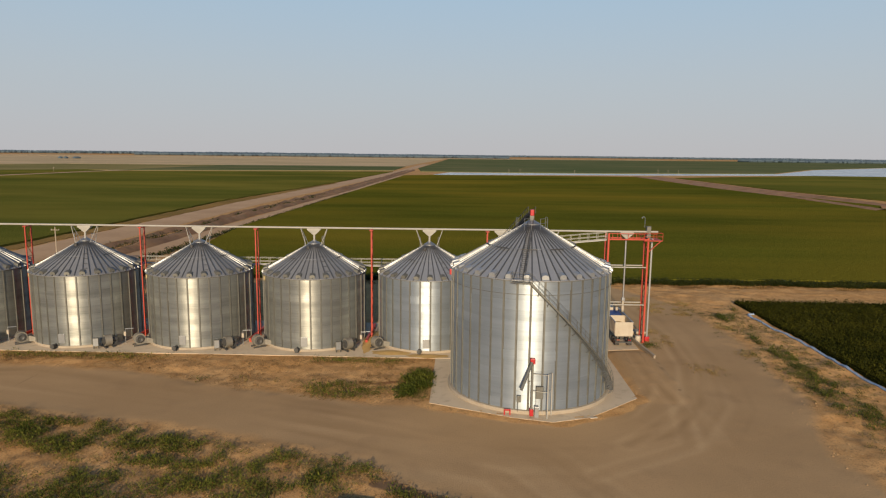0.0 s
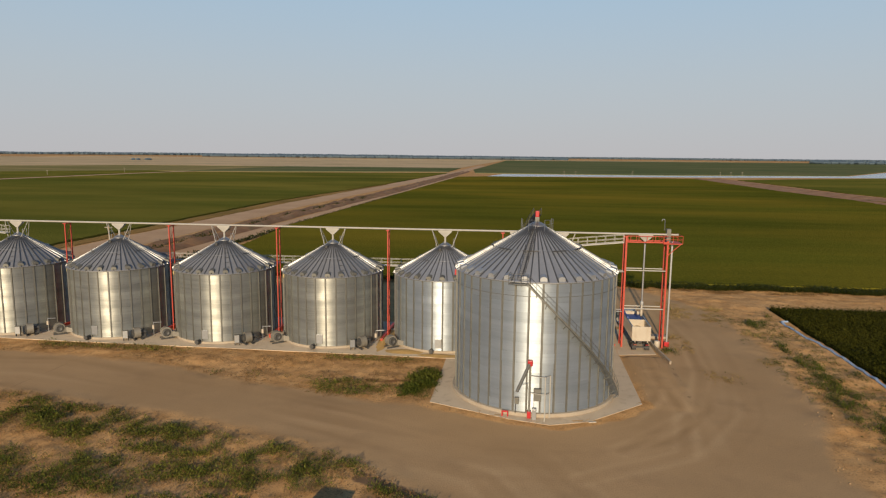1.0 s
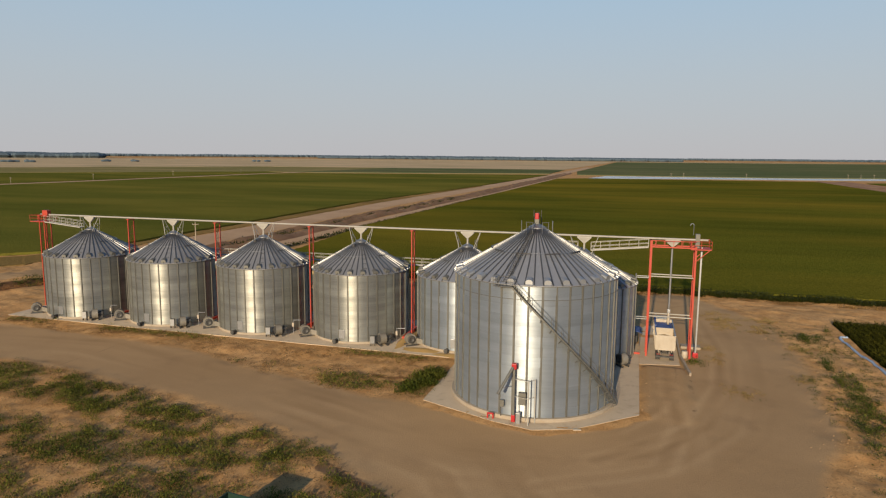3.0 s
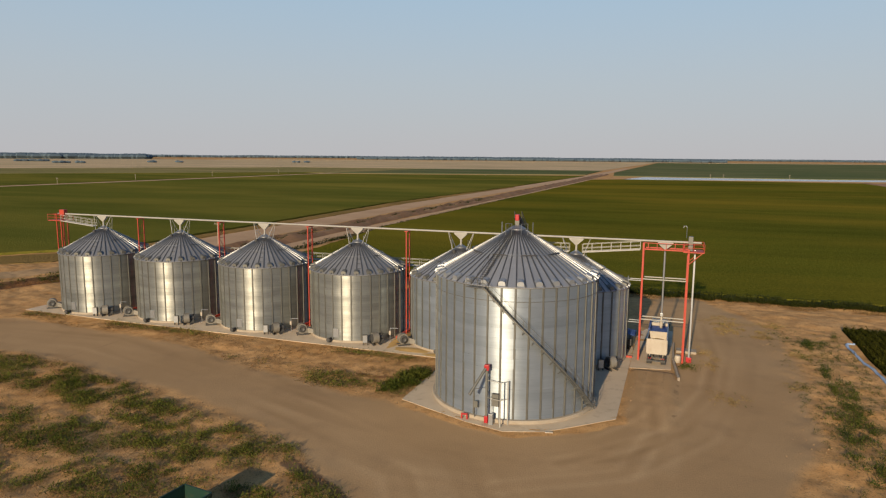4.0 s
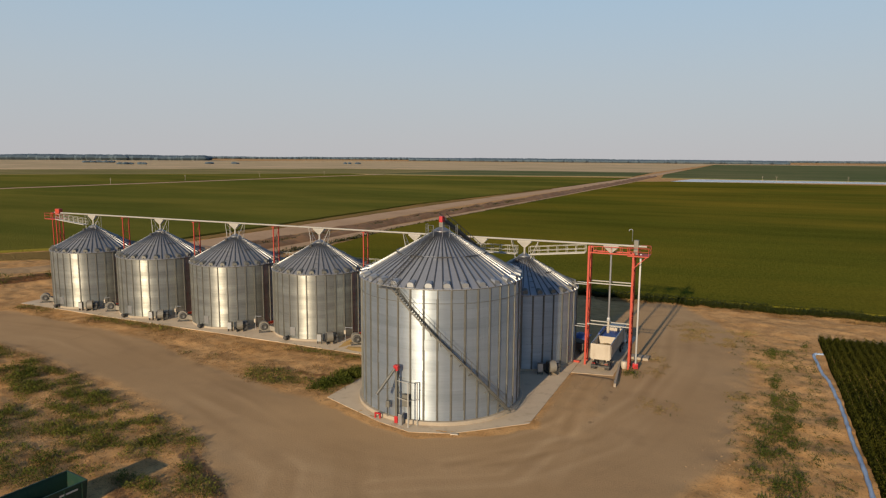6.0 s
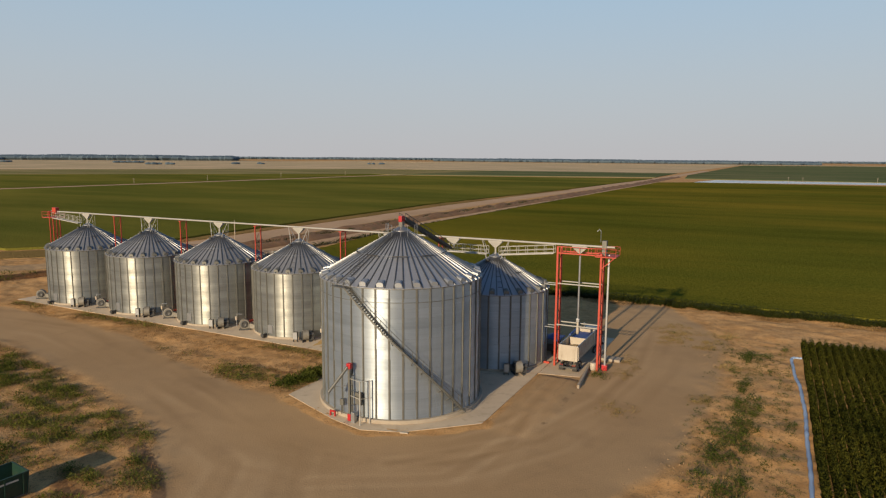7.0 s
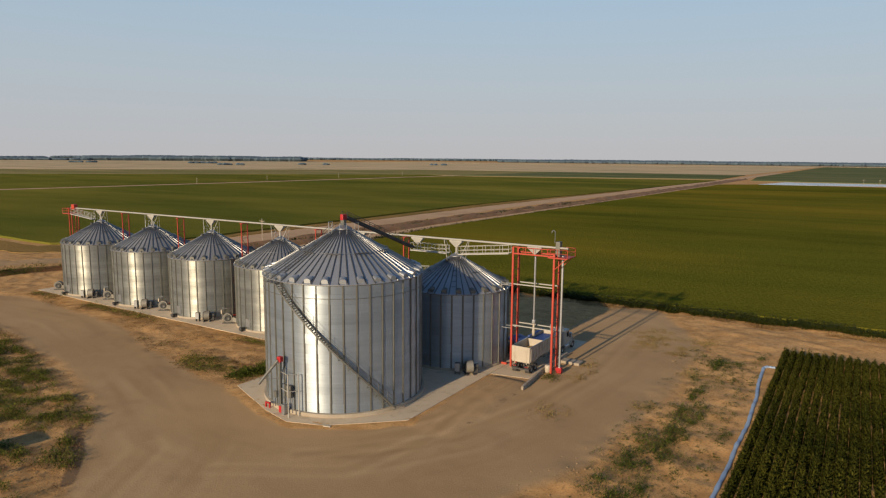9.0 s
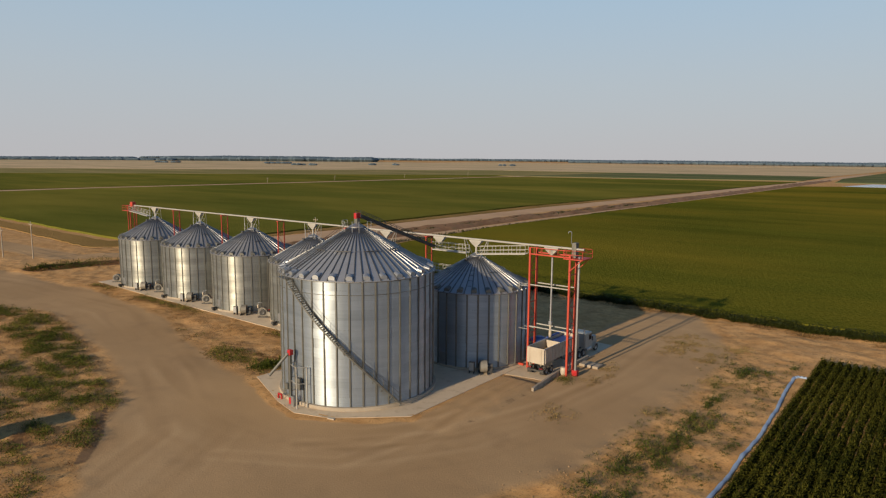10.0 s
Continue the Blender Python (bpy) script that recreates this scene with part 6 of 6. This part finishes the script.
CLOD = material("clod", (0.40, 0.265, 0.14), (0.27, 0.165, 0.08), 0.95, 0.0, 0.8, 6, 0.02)
ob = new("stones", quads_mesh("stones", P[:, tri].reshape(-1, 3, 3), CLOD, 3))
tagged(ob, "loose pale clods and stones along the yard edge", "stones", kind="stuff")


# ---- weeds and grass ----
def leaves(cx, cy, cz, size, n, spread, height, leaf, upright=0.5):
    """n leaf quads round each plant centre, in a low dome."""
    m = len(cx)
    r = np.sqrt(rs.rand(m, n)) * (spread * size)[:, None]
    t = rs.uniform(0, 2 * np.pi, (m, n))
    ox, oy = r * np.cos(t), r * np.sin(t)
    top = (height * size)[:, None] * (1 - 0.7 * (r / (spread * size)[:, None]) ** 2)
    oz = top * rs.rand(m, n) ** 0.6
    c = np.stack([cx[:, None] + ox, cy[:, None] + oy, cz[:, None] + oz], 2).reshape(-1, 3)
    k = m * n
    ln = (leaf * (0.6 + 0.8 * rs.rand(m, n)) * np.clip(size, 0.5, 1.4)[:, None]).reshape(-1)
    az = t.reshape(-1) + rs.normal(0, 0.6, k)
    tilt = rs.uniform(-0.2, 1.0, k) + upright * 0.4
    u = np.stack([np.cos(az) * np.cos(tilt), np.sin(az) * np.cos(tilt), np.sin(tilt)], 1)
    v = np.stack([-np.sin(az), np.cos(az), rs.normal(0, 0.3, k)], 1)
    v /= np.linalg.norm(v, axis=1)[:, None]
    wd = ln * rs.uniform(0.25, 0.5, k)
    a, b = u * ln[:, None], v * wd[:, None]
    return np.stack([c - a * 0.5, c + b * 0.5, c + a * 0.6, c - b * 0.5], 1)


def plant(name, n, area, chance, mat, label, cat, per, spread, height, leaf, upright, smin, smax):
    x, y = scatter(n, *area, chance)
    z = ground_height(x, y)
    s = smin + (smax - smin) * rs.rand(len(x)) ** 1.5
    ob = new(name, quads_mesh(name, leaves(x, y, z, s, per, spread, height, leaf, upright), mat))
    return tagged(ob, label, cat, kind="stuff")


NEAR = (-100, 14, 20, 66)
MID = (-110, 0, 66, 90)
RIGHT = (24, 51, 30, 124)
LEFTB = (-114, -88, 78, 142)
EDGE = (-70, 95, 133, 141)
def fringe(x, y):
    """Dry growth: thickest where the green stands thin out."""
    w = weeds_at(x, y)
    around = np.maximum(np.maximum(weeds_at(x + 0.9, y), weeds_at(x - 0.9, y)), np.maximum(weeds_at(x, y + 0.9), weeds_at(x, y - 0.9)))
    return looked_up(OPEN_GRID, x, y) * np.clip(0.75 * around * (1.15 - w) + 0.34 * np.clip((fnoise(x + 9, y, 0.25) - 0.42) * 4, 0, 1), 0, 0.9)


plant("weed_clumps", 9000, NEAR, lambda x, y: np.clip((weeds_at(x, y) - 0.42) * 2.0, 0, 0.75), BUSH_LEAF, "dark green taller weed clumps on the rough ground", "weeds", 42, 0.5, 0.85, 0.17, 0.7, 0.45, 1.35)
plant("rust_weeds", 9000, NEAR, lambda x, y: 0.5 * fringe(x, y) * (fnoise(x - 60, y, 0.2) > 0.48), RUST_LEAF, "rust-brown dead weeds on the rough ground", "weeds", 16, 0.45, 0.5, 0.16, 0.7, 0.4, 1.2)
plant("weeds", 190000, NEAR, lambda x, y: np.clip((weeds_at(x, y) - 0.12) * 1.15, 0, 1), WEED_LEAF, "green weeds and rough grass on the bare ground", "weeds", 10, 0.42, 0.48, 0.15, 0.7, 0.35, 1.35)
plant("dry_grass", 90000, NEAR, fringe, DRY_LEAF, "dry tan grass tufts on the rough ground", "grass", 7, 0.4, 0.30, 0.15, 0.5, 0.35, 1.1)
plant("weeds", 26000, MID, weeds_at, WEED_LEAF, "green weed patches between the track and the bins", "weeds", 11, 0.55, 0.5, 0.20, 0.6, 0.4, 1.2)
plant("dry_grass", 30000, (-80, 0, 66, 85), fringe, DRY_LEAF, "dry tan grass tufts along the slab", "grass", 6, 0.5, 0.25, 0.20, 0.2, 0.4, 1.0)
plant("weeds", 26000, RIGHT, weeds_at, BUSH_LEAF, "green weeds on the strip beside the row crop", "weeds", 11, 0.45, 0.6, 0.17, 0.7, 0.35, 1.4)
plant("dry_grass", 15000, RIGHT, lambda x, y: 0.8 * fringe(x, y) * (x > 38), STRAW_LEAF, "dry tan tufts on the strip beside the row crop", "grass", 6, 0.5, 0.22, 0.18, 0.2, 0.4, 0.9)
TUFTS = ((31.6, 82.8, 2.6), (34, 116.2, 3.6), (30, 96.4, 2.4), (38.7, 113.7, 2.8), (29, 101, 2.0), (40.0, 90, 1.6), (43, 105, 2.6), (33.5, 121, 4.0), (38.5, 116, 2.5), (40.5, 121, 3.0))
plant("dry_grass", 40000, (24, 46, 76, 128), lambda x, y: 0.9 * np.clip((fnoise(x, y, 0.8) - 0.42) * 5, 0, 1) * np.clip(1.15 - np.min([np.hypot(x - a, (y - b) * 0.8) / r for a, b, r in TUFTS], axis=0), 0, 1), STRAW_LEAF, "scattered dry yellow grass tufts in the yard", "grass", 9, 0.5, 0.3, 0.17, 0.4, 0.4, 1.0)
plant("low_bushes", 2600, (38.5, 49.6, 45, 121), lambda x, y: np.clip((x - 38.5) / 4, 0, 1) * np.clip((fnoise(x, y, 0.15) - 0.28) * 2.2, 0, 0.6), BUSH_LEAF, "small separate green weed bushes on the sandy strip", "bushes", 45, 0.5, 0.5, 0.13, 0.6, 0.25, 1.1)
plant("weed_clumps", 5200, RIGHT, lambda x, y: np.clip((weeds_at(x, y) - 0.2) * 2.2, 0, 0.95) * (x > 38), BUSH_LEAF, "dark green weed clumps on the sandy strip", "weeds", 46, 0.5, 0.8, 0.16, 0.7, 0.4, 1.2)
plant("weed_clumps", 900, MID, lambda x, y: np.clip((weeds_at(x, y) - 0.35) * 1.6, 0, 0.7) * (y < 82), BUSH_LEAF, "dark green weed clumps between the track and the bins", "weeds", 42, 0.5, 0.8, 0.17, 0.7, 0.4, 1.2)
plant("shrubs", 60, (26.6, 28.6, 91.2, 95.0), lambda x, y: np.clip(1.5 - np.hypot(x - 27.4, y - 93.2), 0, 1), BUSH_LEAF, "green weeds beside the kerb", "shrubs", 30, 0.6, 0.7, 0.18, 0.5, 0.5, 1.1)
plant("weeds", 5200, LEFTB, lambda x, y: np.clip((4.0 - seg_dist(x + 1.2, y, LEFT_DITCH)) / 2, 0, 1) * np.clip((fnoise(x, y, 0.14) - 0.30) * 4, 0, 1), BUSH_LEAF, "tall green weeds in the ditch", "weeds", 26, 0.7, 1.1, 0.26, 0.8, 0.6, 1.4)
plant("dry_grass", 5200, LEFTB, lambda x, y: np.clip((4.6 - seg_dist(x - 1.8, y, LEFT_DITCH)) / 2, 0, 1) * np.clip((fnoise(x + 30, y, 0.14) - 0.40) * 4, 0, 1), RUST_LEAF, "rust-brown dry weeds along the ditch", "weeds", 16, 0.7, 0.8, 0.24, 0.8, 0.5, 1.3)
plant("weeds", 12000, EDGE, weeds, DRY_LEAF, "dry weeds along the field edge", "weeds", 8, 0.6, 0.4, 0.25, 0.5, 0.5, 1.1)
plant("field_edge_leaves", 34000, (-72, 130, 137.9, 143), lambda x, y: np.clip((fnoise(x, y, 0.5) - 0.75 + (y - 137.9) * 0.45) * 3, 0, 1), EDGE_LEAF, "ragged leafy edge of the dark green field", "crop", 9, 0.5, 1.0, 0.28, 0.5, 0.8, 1.2)

plant("shrubs", 2600, (-7.6, -3.5, 70.5, 80.5), lambda x, y: np.clip(1.7 - 1.5 * np.hypot((x + 5.3 - 0.25 * (y - 75.5)) / 1.9, (y - 75.5) / 4.8), 0, 1) * np.clip((fnoise(x, y, 0.7) - 0.38) * 4, 0, 1), BUSH_LEAF, "dense green weed shrubs beside the concrete apron", "shrubs", 14, 0.6, 0.8, 0.26, 0.5, 0.4, 1.3)

plant("bank_weeds", 30000, (-100, -66, 150, 420), lambda x, y: np.clip(1.0 - seg_dist(x, y, [(-79.5, 150), (-78.6, 235), (-74, 430)]) / 1.6, 0, 1) + 0.22 * np.clip(1 - seg_dist(x, y, DITCH) / 6, 0, 1) * (fnoise(x, y, 0.2) > 0.5), EDGE_LEAF, "dark weeds along the ditch bank and field edge", "weeds", 7, 0.9, 1.0, 0.55, 0.5, 0.6, 1.4)

# ---- row crop beside the yard ----
ROWS_N, ROW_W, CY0, CY1 = 52, 0.965, 40.0, 122.6
allq, core = [], []
for i in range(ROWS_N):
    x0 = 51.5 + i * ROW_W
    near = i < 24
    m = int((CY1 - CY0) / (0.30 if near else 0.42))
    y = np.linspace(CY0, CY1, m) + rs.normal(0, 0.05, m)
    x = x0 + rs.normal(0, 0.05, m) + 0.12 * (fnoise(y * 0 + x0, y, 0.15) - 0.5)
    s = 0.8 + 0.35 * fnoise(y * 0 + x0 * 3, y, 0.5) + rs.normal(0, 0.06, m)
    allq.append(leaves(x, y, np.zeros(m) + 0.05, s, 32 if near else 14, 0.45, 1.15, 0.24, 0.3))
    # solid dark ridge under the leaves, coloured as the row's inner shade
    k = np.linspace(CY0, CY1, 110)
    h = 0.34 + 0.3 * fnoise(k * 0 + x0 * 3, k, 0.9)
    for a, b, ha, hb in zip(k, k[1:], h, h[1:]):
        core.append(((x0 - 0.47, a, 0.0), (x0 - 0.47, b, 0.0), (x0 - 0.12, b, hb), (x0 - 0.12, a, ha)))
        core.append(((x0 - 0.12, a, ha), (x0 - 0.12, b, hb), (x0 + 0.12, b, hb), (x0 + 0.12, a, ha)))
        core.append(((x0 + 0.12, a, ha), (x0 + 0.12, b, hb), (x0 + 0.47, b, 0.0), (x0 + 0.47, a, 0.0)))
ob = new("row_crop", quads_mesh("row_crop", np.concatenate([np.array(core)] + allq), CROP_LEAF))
ob.data.materials.append(CROP_CORE_SHADE)
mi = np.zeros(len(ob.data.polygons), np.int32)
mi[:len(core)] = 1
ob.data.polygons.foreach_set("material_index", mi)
tagged(ob, "dark green leafy crop standing in straight rows", "crop", kind="stuff")


# ---- far woods along the horizon, their haze put into the leaf colour ----
def woods(name, x0, y0, x1, y1, n, h, depth):
    t = rs.rand(n)
    d = Vector((x1 - x0, y1 - y0)).normalized()
    off = rs.uniform(0, depth, n)
    x, y = x0 + (x1 - x0) * t - d.y * off, y0 + (y1 - y0) * t + d.x * off
    hh = h * (0.65 + 0.4 * fnoise(x, y, 0.004)) * rs.uniform(0.8, 1.1, n)
    rx = hh * rs.uniform(1.0, 2.0, n)
    ring, q = 6, []
    for lv0, lv1, r0, r1 in ((0.0, 0.45, 0.7, 1.0), (0.45, 0.8, 1.0, 0.75), (0.8, 1.0, 0.75, 0.12)):
        for j in range(ring):
            a0, a1 = 2 * np.pi * j / ring, 2 * np.pi * (j + 1) / ring
            j0, j1 = 0.85 + 0.3 * LATTICE[j], 0.85 + 0.3 * LATTICE[(j + 1) % ring]
            w0, w1 = j0[np.arange(n) % 256], j1[np.arange(n) % 256]
            q.append(np.stack([np.stack([x + rx * r * w * np.cos(a), y + rx * r * w * np.sin(a), hh * lv], 1) for r, w, a, lv in ((r0, w0, a0, lv0), (r0, w1, a1, lv0), (r1, w1, a1, lv1), (r1, w0, a0, lv1))], 1))
    ob = new(name, quads_mesh(name, np.concatenate(q), HAZY_WOODS))
    return tagged(ob, "far line of trees on the horizon, blue haze in their colour", "woods", kind="stuff")


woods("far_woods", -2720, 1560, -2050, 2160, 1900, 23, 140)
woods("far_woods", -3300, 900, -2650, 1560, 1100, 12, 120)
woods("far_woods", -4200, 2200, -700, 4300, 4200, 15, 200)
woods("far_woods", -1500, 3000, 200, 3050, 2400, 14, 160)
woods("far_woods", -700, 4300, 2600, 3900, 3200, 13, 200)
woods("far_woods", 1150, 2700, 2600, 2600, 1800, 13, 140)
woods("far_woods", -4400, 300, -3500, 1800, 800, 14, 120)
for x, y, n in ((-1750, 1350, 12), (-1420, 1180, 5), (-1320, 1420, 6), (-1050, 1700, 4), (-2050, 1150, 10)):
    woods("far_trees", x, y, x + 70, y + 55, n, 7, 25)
